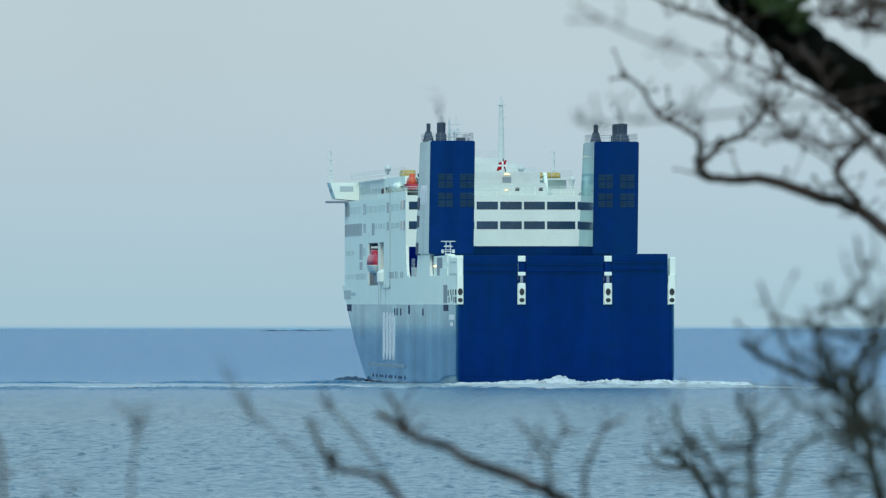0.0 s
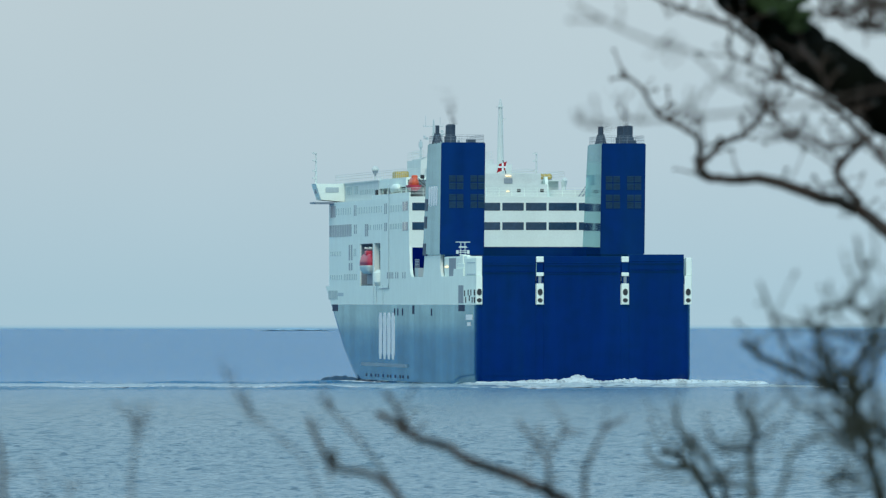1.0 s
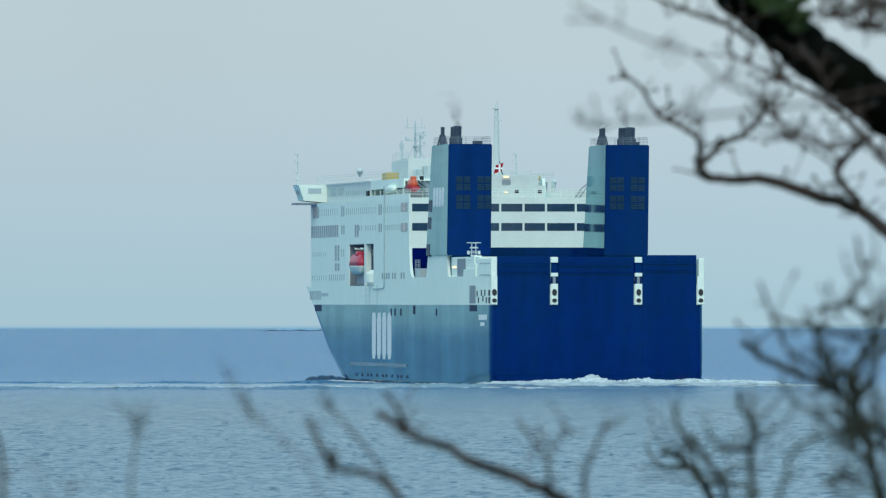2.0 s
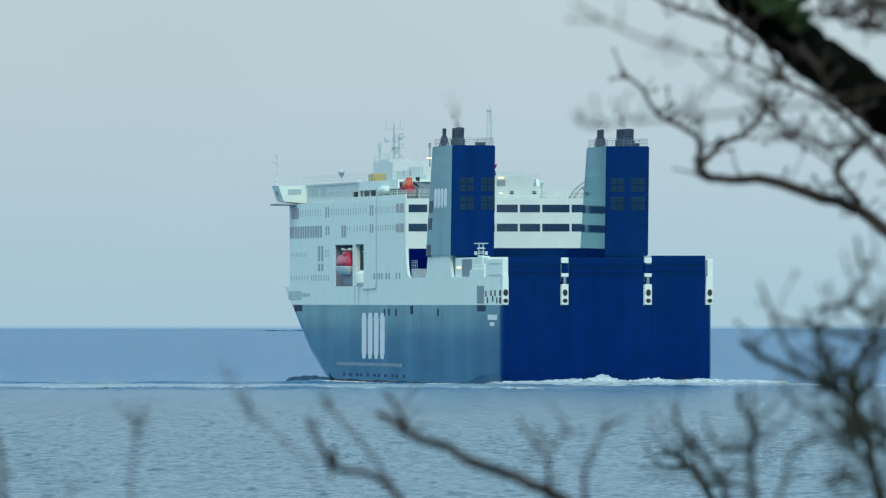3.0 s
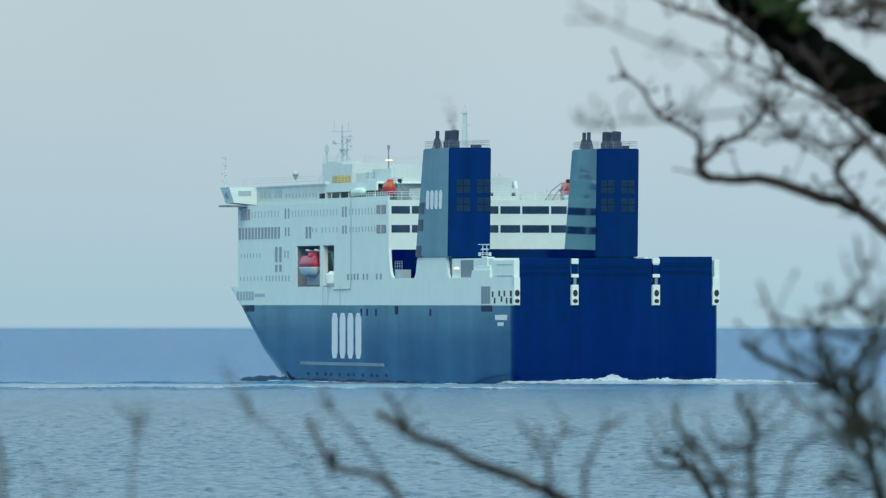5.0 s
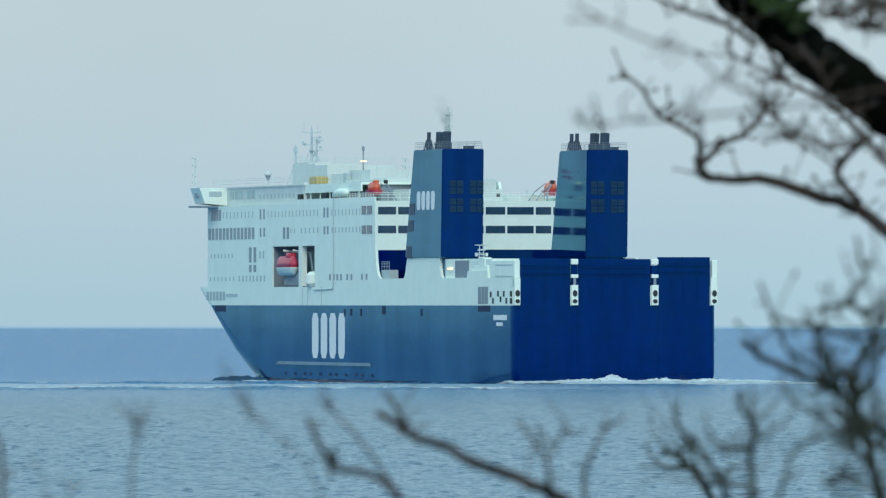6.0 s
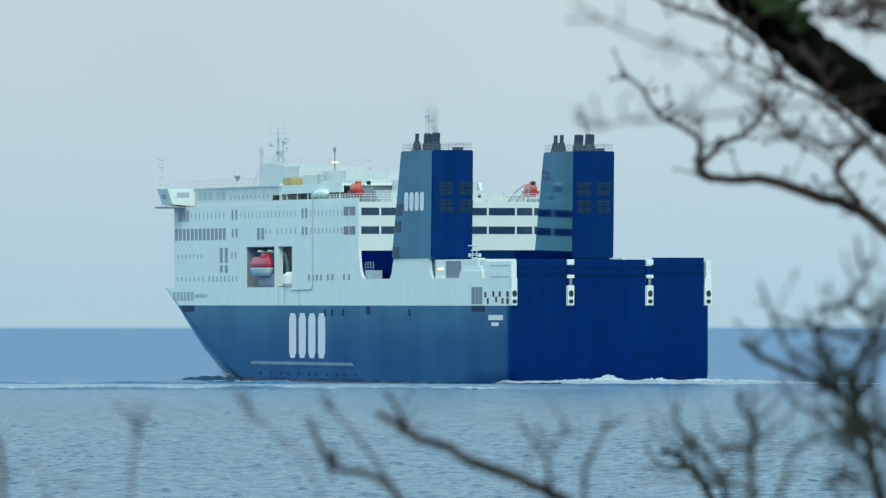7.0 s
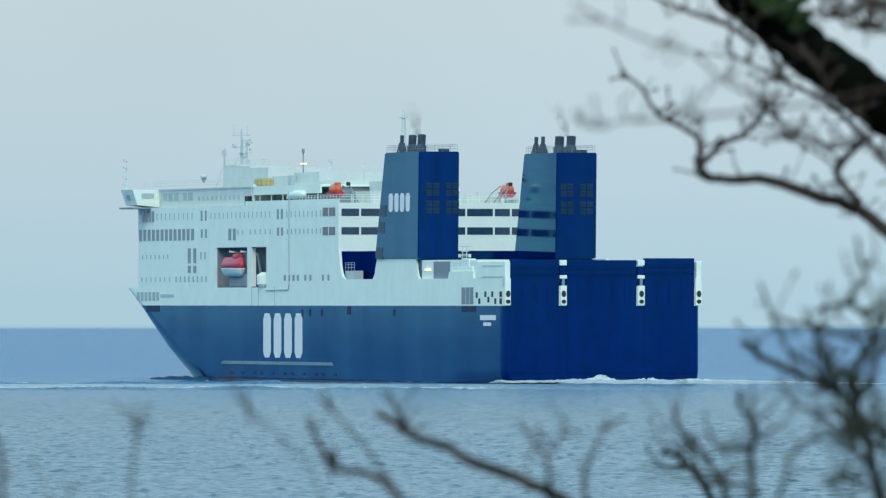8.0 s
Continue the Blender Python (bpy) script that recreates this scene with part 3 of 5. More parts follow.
def side_windows():
    """Rows of windows on both sides: first, last, count, level, width, height."""
    rows = [
        (176.0, 156.5, 9, 22.0, 0.38, 0.9), (151.3, 149.0, 2, 22.0, 0.85, 1.4), (146.2, 114.8, 15, 21.95, 0.36, 0.85), (110.6, 108.5, 2, 21.95, 0.9, 1.35), (105.8, 88.6, 9, 21.9, 0.36, 0.85),
        (183.6, 178.2, 4, 22.05, 1.35, 1.55), (185.2, 156.2, 13, 19.4, 1.5, 1.6),
        (151.2, 148.9, 2, 19.5, 0.8, 1.2), (136.0, 133.6, 2, 19.3, 1.4, 1.6), (131.6, 129.2, 2, 19.6, 0.5, 0.6), (125.0, 114.6, 5, 19.6, 0.5, 0.7), (110.5, 108.4, 2, 19.55, 0.9, 1.1), (105.6, 88.6, 9, 19.55, 0.5, 0.7),
        (184.0, 170.0, 7, 16.3, 0.5, 0.6), (151.6, 149.4, 2, 16.4, 0.7, 1.0), (158.0, 155.0, 2, 16.4, 1.5, 2.1), (158.0, 155.0, 2, 14.5, 1.5, 1.0),
        (184.5, 169.0, 7, 13.1, 0.5, 0.6), (165.2, 148.8, 8, 13.1, 0.7, 0.8), (107.0, 100.2, 4, 13.2, 0.9, 0.8), (96.4, 93.8, 2, 13.2, 0.8, 0.8), (87.4, 84.6, 2, 13.2, 0.8, 0.8),
    ]
    for y0, y1, k, z, w, hgt in rows:
        first = None
        for i in range(k):
            y = y0 + (y1 - y0) * i / (k - 1)
            for s in (-1, 1):
                if first is None:
                    first = part("window", pane_mesh(w, hgt), M_PANE if w >= 0.8 and (k < 5 or w > 1.3) else M_PORT, house)
                    first.location = (s * BEAM, y, z)
                else:
                    again(first, s * BEAM, y, z)
    for z, hgt in ((22.1, 1.15), (19.5, 1.1)):
        for s in (-1, 1):
            w = part("window", boxes((-0.05, 0.05, -3.1, 3.1, -hgt / 2, hgt / 2)), M_GLASS, house, "large dark saloon window")
            w.location = (s * BEAM, 84.4, z)
            part("mullion", boxes((-0.07, 0.07, -0.12, 0.12, -hgt / 2, hgt / 2)), M_WHITE, w)


side_windows()


def aft_windows():
    """Two dark bands of panes across the after wall, parted by white mullions."""
    for z0, z1 in ((21.5, 22.5), (19.0, 20.0)):
        xs = [-13.05, -10.3, -7.3, -4.4, -1.4, 1.65, 4.6, 8.5, 10.9, 13.05]
        for a, b in zip(xs, xs[1:]):
            part("window", boxes((a + 0.14, b - 0.14, AFT_WALL - 0.05, AFT_WALL + 0.05, z0, z1), bevel=0.03), M_GLASS, house, "wide dark saloon window")


aft_windows()
part("deck_bulwark", boxes((-13.25, -13.12, 79.8, 128.0, 23.3, 23.85), (13.12, 13.25, 79.8, 128.0, 23.3, 23.85)), M_WHITE, house)
part("aft_rail", railing(bmesh.new(), [(-13.1, 105, 23.3), (-13.1, 79.8, 23.3), (13.1, 79.8, 23.3), (13.1, 105, 23.3)]), M_WHITE, house)


# ---- bridge and upper houses ----
def bridge():
    bm = boxes((-11.8, 11.8, 130.0, 186.0, 23.3, 25.75), (-11.9, 11.9, 128.0, 187.2, 25.75, 25.95))
    br = part("bridge_house", bm, M_UPPER, ferry, "white wheelhouse block with slanted wings")
    for s in (-1, 1):
        bm = bmesh.new()
        pro = [(11.8, 23.4), (15.0, 23.7), (15.75, 25.9), (11.8, 25.9)]
        a = [bm.verts.new((s * x, 180.5, z)) for x, z in pro]
        b = [bm.verts.new((s * x, 187.0, z)) for x, z in pro]
        bm.faces.new(a)
        bm.faces.new(b[::-1])
        for i in range(4):
            bm.faces.new((a[i], b[i], b[(i + 1) % 4], a[(i + 1) % 4]))
        wing = part("bridge_wing", bm, M_WHITE, br)
        part("wing_floor", boxes(tuple(sorted((s * 11.0, s * 15.9))) + (179.5, 187.4, 23.15, 23.4)), M_GREY, wing)
        part("window", boxes(tuple(sorted((s * 12.6, s * 14.4))) + (180.42, 180.5, 24.7, 25.4)), M_PALE, wing)
        part("side_light", boxes(tuple(sorted((s * 15.35, s * 15.5))) + (183.0, 185.0, 24.6, 25.4)), M_GREY, wing)
        bm = bmesh.new()
        pole(bm, (s * 15.2, 186.0, 25.9), (s * 15.2, 186.0, 30.2), 0.16, 0.08)
        for z in (26.6, 27.6, 29.0, 30.0):
            box(bm, s * 15.2 - 0.45, s * 15.2 + 0.1, 185.8, 186.2, z, z + 0.25)
        part("wing_mast", bm, M_UPPER, ferry)
        for y in (177, 174, 171, 166, 163):
            part("window", boxes(tuple(sorted((s * 11.76, s * 11.86))) + (y - 1.1, y + 1.1, 24.3, 25.4)), M_PORT, br)
        for i in range(10):
            part("window", boxes(tuple(sorted((s * 11.76, s * 11.86))) + (158.0 - 2.4 * i, 158.8 - 2.4 * i, 24.2, 24.8)), M_PORT, br)
    # open deck under a roof, abaft the wheelhouse
    roof = part("boat_deck_roof", boxes((-12.4, 4.4, 92.0, 128.0, 25.6, 25.9), (-12.4, -12.2, 92.0, 128.0, 24.7, 25.6)), M_WHITE, ferry)
    part("shade_house", boxes((-9.5, 4.2, 92.5, 128.0, 23.3, 25.6)), M_GREY, ferry, "grey painted house under the boat deck roof")
    # Added dark strip: the shade under the roof is put into its colour.
    part("under_roof_dark_band", boxes((-9.56, -9.4, 95.0, 126.5, 23.5, 25.45)), M_GLASS, ferry)
    for y in (94, 100, 106, 112, 118, 124):
        part("stanchion", pole(bmesh.new(), (-12.2, y, 23.3), (-12.2, y, 25.6), 0.08), M_WHITE, roof)
    top = part("monkey_island", boxes((-2.6, 3.5, 165.0, 179.5, 25.95, 29.2), (-4.8, 5.0, 147.0, 165.0, 25.95, 28.8), (-4.2, 4.6, 134.0, 147.0, 25.95, 27.5), (-4.6, 4.6, 121.0, 134.0, 25.95, 27.9), (-8.0, 4.0, 96.0, 121.0, 25.9, 26.5), (-1.0, 2.2, 176.5, 184.0, 29.2, 29.5)), M_UPPER, ferry, "white upper deck houses")
    part("roof_rail", railing(bmesh.new(), [(-12.4, 92.2, 25.9), (-12.4, 186.8, 25.95), (12.4, 186.8, 25.95), (12.4, 128.4, 25.95), (4.3, 128.4, 25.95), (4.3, 92.2, 25.9), (-12.4, 92.2, 25.9)], step=2.4, r=0.02), M_UPPER, top)
    part("house_rail", railing(bmesh.new(), [(-4.7, 147.2, 28.8), (-4.7, 164.8, 28.8), (-2.5, 165.2, 29.2), (-2.5, 179.4, 29.2), (3.4, 179.4, 29.2), (4.9, 164.8, 28.8), (4.9, 147.2, 28.8)], step=2.4, r=0.02), M_UPPER, top)
    # inner after house between the funnels' line
    back = part("after_house", boxes((-8.0, 4.9, 82.5, 92.0, 23.3, 24.9), (-5.5, 4.2, 83.6, 92.0, 24.9, 26.3), (4.9, 12.0, 88.0, 92.0, 23.3, 24.2)), M_UPPER, ferry, "white after deckhouse with small round ports")
    for x in (-4.6, 1.2, 4.2):
        part("port", boxes((x - 0.25, x + 0.25, 82.44, 82.54, 23.9, 24.3), bevel=0.08), M_DARK, back)
    part("hatch", boxes((-0.6, 0.5, 83.5, 83.65, 25.0, 25.7)), M_GREY, back)
    part("floodlight", boxes((-0.4, 0.3, 83.35, 83.6, 25.95, 26.07)), M_LAMP, back, "lit warm floodlight")
    part("floodlight", boxes((-0.4, -0.05, 82.3, 82.48, 23.95, 24.05)), M_LAMP, back, "lit warm floodlight")
    part("sloped_screen", slab(bmesh.new(), [(83.8, 23.3), (88.0, 23.3), (87.0, 25.9), (85.6, 25.9)], 4.9, 5.3), M_WHITE, back)


bridge()


def masts():
    bm = bmesh.new()
    tube(bm, [(0.2, 95, 25.9), (0.2, 95, 28), (0.2, 95, 33.0), (0.2, 95, 35.3), (0.2, 95, 36.1)], [0.48, 0.43, 0.32, 0.24, 0.06], 12)
    box(bm, 0.4, 0.9, 94.9, 95.1, 33.4, 33.55)
    box(bm, -0.3, 0.7, 94.6, 95.4, 35.0, 35.1)
    part("main_mast", bm, M_UPPER, ferry, "tall tapered white steel mast")
    bm = bmesh.new()
    tube(bm, [(0.5, 181.0, 29.4), (0.5, 181.0, 31.5), (0.5, 181.0, 34.0), (0.5, 181.0, 34.7)], [0.22, 0.17, 0.12, 0.05], 10)
    tube(bm, [(1.15, 180.6, 29.4), (1.15, 180.6, 32.9)], [0.16, 0.12], 8)
    box(bm, -0.9, 1.8, 180.9, 181.1, 33.7, 33.79)
    box(bm, 0.5, 1.9, 180.5, 181.1, 33.0, 33.08)
    box(bm, -0.9, 0.5, 180.9, 181.1, 32.0, 32.08)
    box(bm, 0.1, 1.9, 180.3, 181.1, 31.2, 31.28)
    for x, top in ((-0.9, 34.0), (-0.6, 35.2), (1.4, 35.0), (1.8, 34.1)):
        pole(bm, (x, 181.0, 33.7), (x, 181.0, top), 0.03)
    for z in (29.9, 30.7, 31.5, 32.3):
        pole(bm, (0.55, 181.0, z - 0.5), (1.15, 180.6, z), 0.04)
    for x, z in ((-0.8, 32.15), (-0.45, 31.9), (1.6, 32.9), (1.7, 31.5), (0.8, 30.4), (1.5, 32.2)):
        box(bm, x - 0.12, x + 0.12, 180.4, 180.8, z, z + 0.34)
    for x in (-0.6, 1.9):
        pole(bm, (x, 180.9, 29.4), (0.5, 181.0, 31.6), 0.045)
    fore = part("radar_mast", bm, M_PALE, ferry, "lattice radar mast with crosstrees")
    part("radar_scanner", boxes((0.2, 2.0, 180.2, 180.4, 32.6, 32.76)), M_PALE, fore)
    bm = bmesh.new()
    pole(bm, (-0.8, 185.6, 25.9), (-0.8, 185.6, 32.0), 0.22, 0.1)
    box(bm, -1.05, -0.55, 185.4, 185.8, 30.9, 31.7)
    for x in (-2.2, 0.6):
        pole(bm, (x, 185.6, 26.0), (-0.8, 185.6, 29.8), 0.05)
    part("signal_mast", bm, M_PALE, ferry)
    bm = bmesh.new()
    pole(bm, (0.3, 147.0, 26.0), (0.3, 147.0, 31.2), 0.12, 0.08)
    box(bm, 0.15, 0.45, 146.8, 147.2, 30.8, 31.4)
    post = part("light_post", bm, M_GREY, ferry)
    part("floodlight", boxes((-0.15, 0.75, 146.7, 146.9, 29.25, 29.4)), M_LAMP, post)
    for s, y in ((-1, 166.3), (1, 166.3)):
        bm = bmesh.new()
        x = s * 9.0
        pole(bm, (x, y, 25.9), (x, y, 27.5), 0.09)
        tube(bm, [(x, y, 27.45), (x, y, 27.55), (x, y, 27.75), (x, y, 28.0), (x, y, 28.12)], [0.2, 0.46, 0.5, 0.36, 0.08], 12)
        dome = part("satellite_dome", bm, M_UPPER, ferry, "white satellite dome on a post")
        part("dome_cone", tube(bmesh.new(), [(x, y, 26.8), (x, y, 26.9), (x, y, 27.4), (x, y, 27.5)], [0.11, 0.14, 0.38, 0.42], 12), M_GREY, dome)
    for x, y in ((-8.8, 134.5),):
        part("life_raft_locker", boxes((x - 0.9, x + 0.9, y - 2.2, y + 2.2, 25.95, 27.1), bevel=0.2), M_YELLOW, ferry, "ochre yellow locker on the upper deck")
    for i in range(6):
        x = 8.1 + 0.56 * i
        part("raft_canister", tube(bmesh.new(), [(x, 132.6, 26.4), (x, 132.8, 26.4), (x, 134.8, 26.4), (x, 135.0, 26.4)], [0.2, 0.4, 0.4, 0.2], 10), M_YELLOW if i > 3 or i % 2 else M_WHITE, ferry, "life-raft canister in a rack", True)
    part("raft_rack", boxes((7.7, 11.3, 132.8, 134.8, 25.95, 26.15)), M_GREY, ferry)
    part("vent_cowl", boxes((-5.4, -4.6, 132.4, 134.4, 25.9, 27.6), bevel=0.15), M_PALE, ferry)
    for x, y, z in ((-7.5, 104, 28.6), (-3.4, 97, 28.6), (-4.6, 98, 29.2)):
        bm = bmesh.new()
        pole(bm, (x, y, 25.9), (x, y, z), 0.14, 0.07)
        box(bm, x - 0.5, x + 0.5, y - 0.1, y + 0.1, z - 0.9, z - 0.75)
        part("aerial", bm, M_UPPER, ferry)
    # flag on a short staff abaft the mast
    bm = bmesh.new()
    pole(bm, (0.6, 91.3, 25.9), (0.05, 90.7, 28.1), 0.06)
    part("flag_staff", bm, M_DARK, ferry)
    bm = bmesh.new()
    cols = 9
    vs = [[bm.verts.new((0.55 - 0.13 * i - 0.04 * j, 90.6 - 0.1 * math.sin(i * 0.9), 27.95 - 0.16 * j - 0.045 * i)) for i in range(cols)] for j in range(8)]
    for j in range(7):
        for i in range(cols - 1):
            bm.faces.new((vs[j][i], vs[j][i + 1], vs[j + 1][i + 1], vs[j + 1][i]))
    bmesh.ops.solidify(bm, geom=bm.faces[:], thickness=0.02)
    flag = part("flag", bm, M_FLAG_RED, ferry, "red flag with a white cross")
    part("cross", boxes((-0.62, 0.45, 90.42, 90.46, 27.1, 27.32), (-0.12, 0.12, 90.42, 90.46, 26.7, 27.75)), M_LOGO, flag, "white cross of the flag")


masts()


# ---- funnels ----
def funnel(x0, x1, ya, yf, label, pipes, thin, louvre_x):
    """A tapered casing from x0 to x1, after wall at ya, fore wall at yf at the foot."""
    bm = bmesh.new()
    lo = [(x0 - 0.0, ya - 0.25), (x1 + 0.0, ya - 0.25), (x1, yf), (x0, yf)]
    hi = [(x0 + 0.25, ya), (x1 + 0.2, ya), (x1 + 0.2, yf - 4.0), (x0 + 0.25, yf - 4.0)]
    a = [bm.verts.new((x, y, 15.66)) for x, y in lo]
    b = [bm.verts.new((x, y, 29.75)) for x, y in hi]
    bm.faces.new(a[::-1])
    bm.faces.new(b)
    for i in range(4):
        bm.faces.new((a[i], a[(i + 1) % 4], b[(i + 1) % 4], b[i]))
    bmesh.ops.bevel(bm, geom=bm.edges[:], offset=0.12, segments=2, affect="EDGES")
    fun = part("funnel", bm, M_BLUE, ferry, label)
    part("casing_foot", boxes((max(x0, -13.0) + 0.1, min(x1, 12.8) - 0.1, ya + 0.1, yf - 0.2, DECK - 0.2, 15.66)), M_BLUE, fun)
    if x0 < 0:
        for z in (22.0, 19.8, 16.4):
            k = 0.25 * (z - 15.66) / 14.1
            part("side_louvre", boxes((x0 + k - 0.05, x0 + k + 0.05, yf - 3.4 - (z - 15.66) * 0.28, yf - 0.6 - (z - 15.66) * 0.28, z - 0.75, z + 0.75)), M_SOOT, fun)
    for x, y, r in pipes:
        bm = bmesh.new()
        tube(bm, [(x, y, 29.7), (x, y, 30.6), (x, y - 0.05, 30.7), (x, y - 0.3, 32.0), (x, y - 0.32, 32.05), (x, y - 0.3, 31.4)], [r * 1.25, r * 1.25, r, r, r * 0.8, r * 0.75], 14)
        part("exhaust_pipe", bm, M_SOOT, fun, "sooty dark exhaust pipe")
    for x, y in thin:
        bm = bmesh.new()
        tube(bm, [(x, y, 29.7), (x, y, 30.9), (x, y, 30.95), (x, y - 0.15, 32.0)], [0.42, 0.42, 0.26, 0.26], 10)
        for k in range(4):
            an = k * math.pi / 2 + 0.6
            pole(bm, (x + 0.85 * math.cos(an), y + 0.85 * math.sin(an), 29.7), (x + 0.4 * math.cos(an), y + 0.4 * math.sin(an), 31.0), 0.06, n=5)
        part("thin_exhaust", bm, M_SOOT, fun)
    xa, xb = x0 + 0.45, x1
    part("funnel_rail", railing(bmesh.new(), [(xa, ya + 0.3, 29.75), (xb, ya + 0.3, 29.75), (xb, yf - 4.3, 29.75), (xa, yf - 4.3, 29.75), (xa, ya + 0.3, 29.75)], height=0.95, step=1.1, r=0.02), M_GREY, fun)
    part("roof_vent", boxes((x1 - 2.0, x1 - 0.9, ya + 1.0, ya + 2.4, 29.7, 30.15)), M_SOOT, fun)
    for lx in louvre_x:
        for z in (24.75, 22.4):
            bm = bmesh.new()
            yy = ya - 0.25 * (29.75 - z) / 14.1
            for sx in (-0.9, 0.06):
                for sz in (-0.88, 0.06):
                    xa, za = lx + sx, z + sz
                    box(bm, xa, xa + 0.84, yy - 0.05, yy + 0.02, za, za + 0.82)
                    for k in range(4):
                        zz = za + 0.1 + 0.2 * k
                        vs = [bm.verts.new(p) for p in ((xa, yy - 0.1, zz - 0.05), (xa + 0.84, yy - 0.1, zz - 0.05), (xa + 0.84, yy - 0.04, zz + 0.07), (xa, yy - 0.04, zz + 0.07))]
                        bm.faces.new(vs)
            part("louvre", bm, M_LOUVRE, fun, "weathered olive-grey air louvre")
    return fun


port_funnel = funnel(-13.55, -7.95, 40.0, 60.6, "tall navy blue funnel casing on the port side", [(-11.6, 44.8, 0.54), (-11.1, 51.0, 0.54)], [(-12.75, 50.2)], (-11.45, -8.75))
star_funnel = funnel(7.55, 13.2, 47.3, 66.6, "tall navy blue funnel casing on the starboard side", [(12.0, 54.8, 0.62), (11.8, 59.6, 0.62)], [(9.3, 62.0), (9.0, 57.8)], (9.2, 11.9))


def logo_block(bm, x, y0, y1, z0, z1, t):
    """A plain white painted bar with clipped corners."""
    c = 0.2 * (y1 - y0)
    slab(bm, [(y0 + c, z0), (y1 - c, z0), (y1, z0 + c), (y1, z1 - c), (y1 - c, z1), (y0 + c, z1), (y0, z1 - c), (y0, z0 + c)], x - t, x + t)


def logos():
    """The company mark as four plain bars, on the hull's sides and on the port funnel."""
    for k in range(4):
        for s in (-1, 1):
            y = 118.2 - 5.45 * k
            bm = bmesh.new()
            logo_block(bm, s * BEAM, y - 3.9, y, 2.25, 8.35, 0.03)
            part("logo_block", bm, M_LOGO, hull, "plain white bar of the painted company mark")
        y = 54.2 - 2.75 * k
        bm = bmesh.new()
        logo_block(bm, -13.38, y - 2.0, y, 21.8, 24.3, 0.06)
        part("logo_block", bm, M_LOGO, port_funnel, "plain white bar of the painted company mark")


logos()


# ---- stern: three raised ramp doors between white pillars ----
def stern():
    doors = ((-12.5, -5.95, 15.35), (-4.95, 4.5, 15.3), (5.55, 12.3, 15.55))
    for x0, x1, top in doors:
        door = part("stern_door", boxes((x0, x1, -0.06, 0.5, 0.7, top), bevel=0.02), M_BLUE, ferry, "navy blue steel stern ramp door, raised")
        k = max(3, round((x1 - x0) / 1.6))
        for i in range(1, k):
            x = x0 + (x1 - x0) * i / k
            part("stiffener", boxes((x - 0.07, x + 0.07, -0.13, -0.07, 9.6, top - 2.4)), M_BLUE, door)
        part("top_beam", boxes((x0 + 0.05, x1 - 0.05, -0.3, -0.05, top - 1.1, top - 0.85), (x0 + 0.05, x1 - 0.05, -0.25, -0.05, top - 2.1, top - 1.95)), M_BLUE, door)
        bm = bmesh.new()
        pole(bm, (x0 + 0.2, -0.34, top - 0.8), (x1 - 0.2, -0.34, top - 0.8), 0.05, n=6)
        pole(bm, (x0 + 0.2, -0.34, top - 1.9), (x1 - 0.2, -0.34, top - 1.9), 0.04, n=6)
        part("hand_rail", bm, M_BLUE, door)
    for x0, x1 in ((-13.3, -12.55), (-5.88, -5.02), (4.58, 5.48), (12.35, 13.2)):
        top = 12.95 if abs(x0 + x1) > 20 else 12.0
        pil = part("stern_pillar", boxes((x0, x1, -0.55, 0.6, 9.45, top), bevel=0.05), M_WHITE, ferry, "white fairlead pillar between the stern doors")
        xm = (x0 + x1) / 2
        for z, hh in ((10.95, 0.42), (9.95, 0.26)):
            bm = bmesh.new()
            tube(bm, [(xm, -0.5, z), (xm, -0.64, z)], [0.3, 0.3], 12)
            for v in bm.verts:
                v.co.z = z + (v.co.z - z) * hh / 0.3
            part("fairlead", bm, M_DARK, pil)
    for xm in (-5.45, 5.03):
        post = part("hinge_post", boxes((xm - 0.4, xm + 0.4, -0.2, 0.5, 12.0, 14.5)), M_BLUE, ferry)
        part("lamp_box", boxes((xm - 0.45, xm + 0.45, -0.5, 0.3, 14.6, 15.3), bevel=0.08), M_WHITE, post)
        part("lower_box", boxes((xm - 0.45, xm + 0.45, -0.5, 0.1, 12.9, 13.35), bevel=0.05), M_WHITE, post)
        part("chain", boxes((xm - 0.2, xm + 0.15, -0.5, -0.3, 12.0, 12.9)), M_GREY, post)
    part("starboard_light_mast", pole(bmesh.new(), (13.0, 0.4, 12.0), (13.0, 0.4, 15.0), 0.12, 0.05), M_WHITE, ferry)


stern()


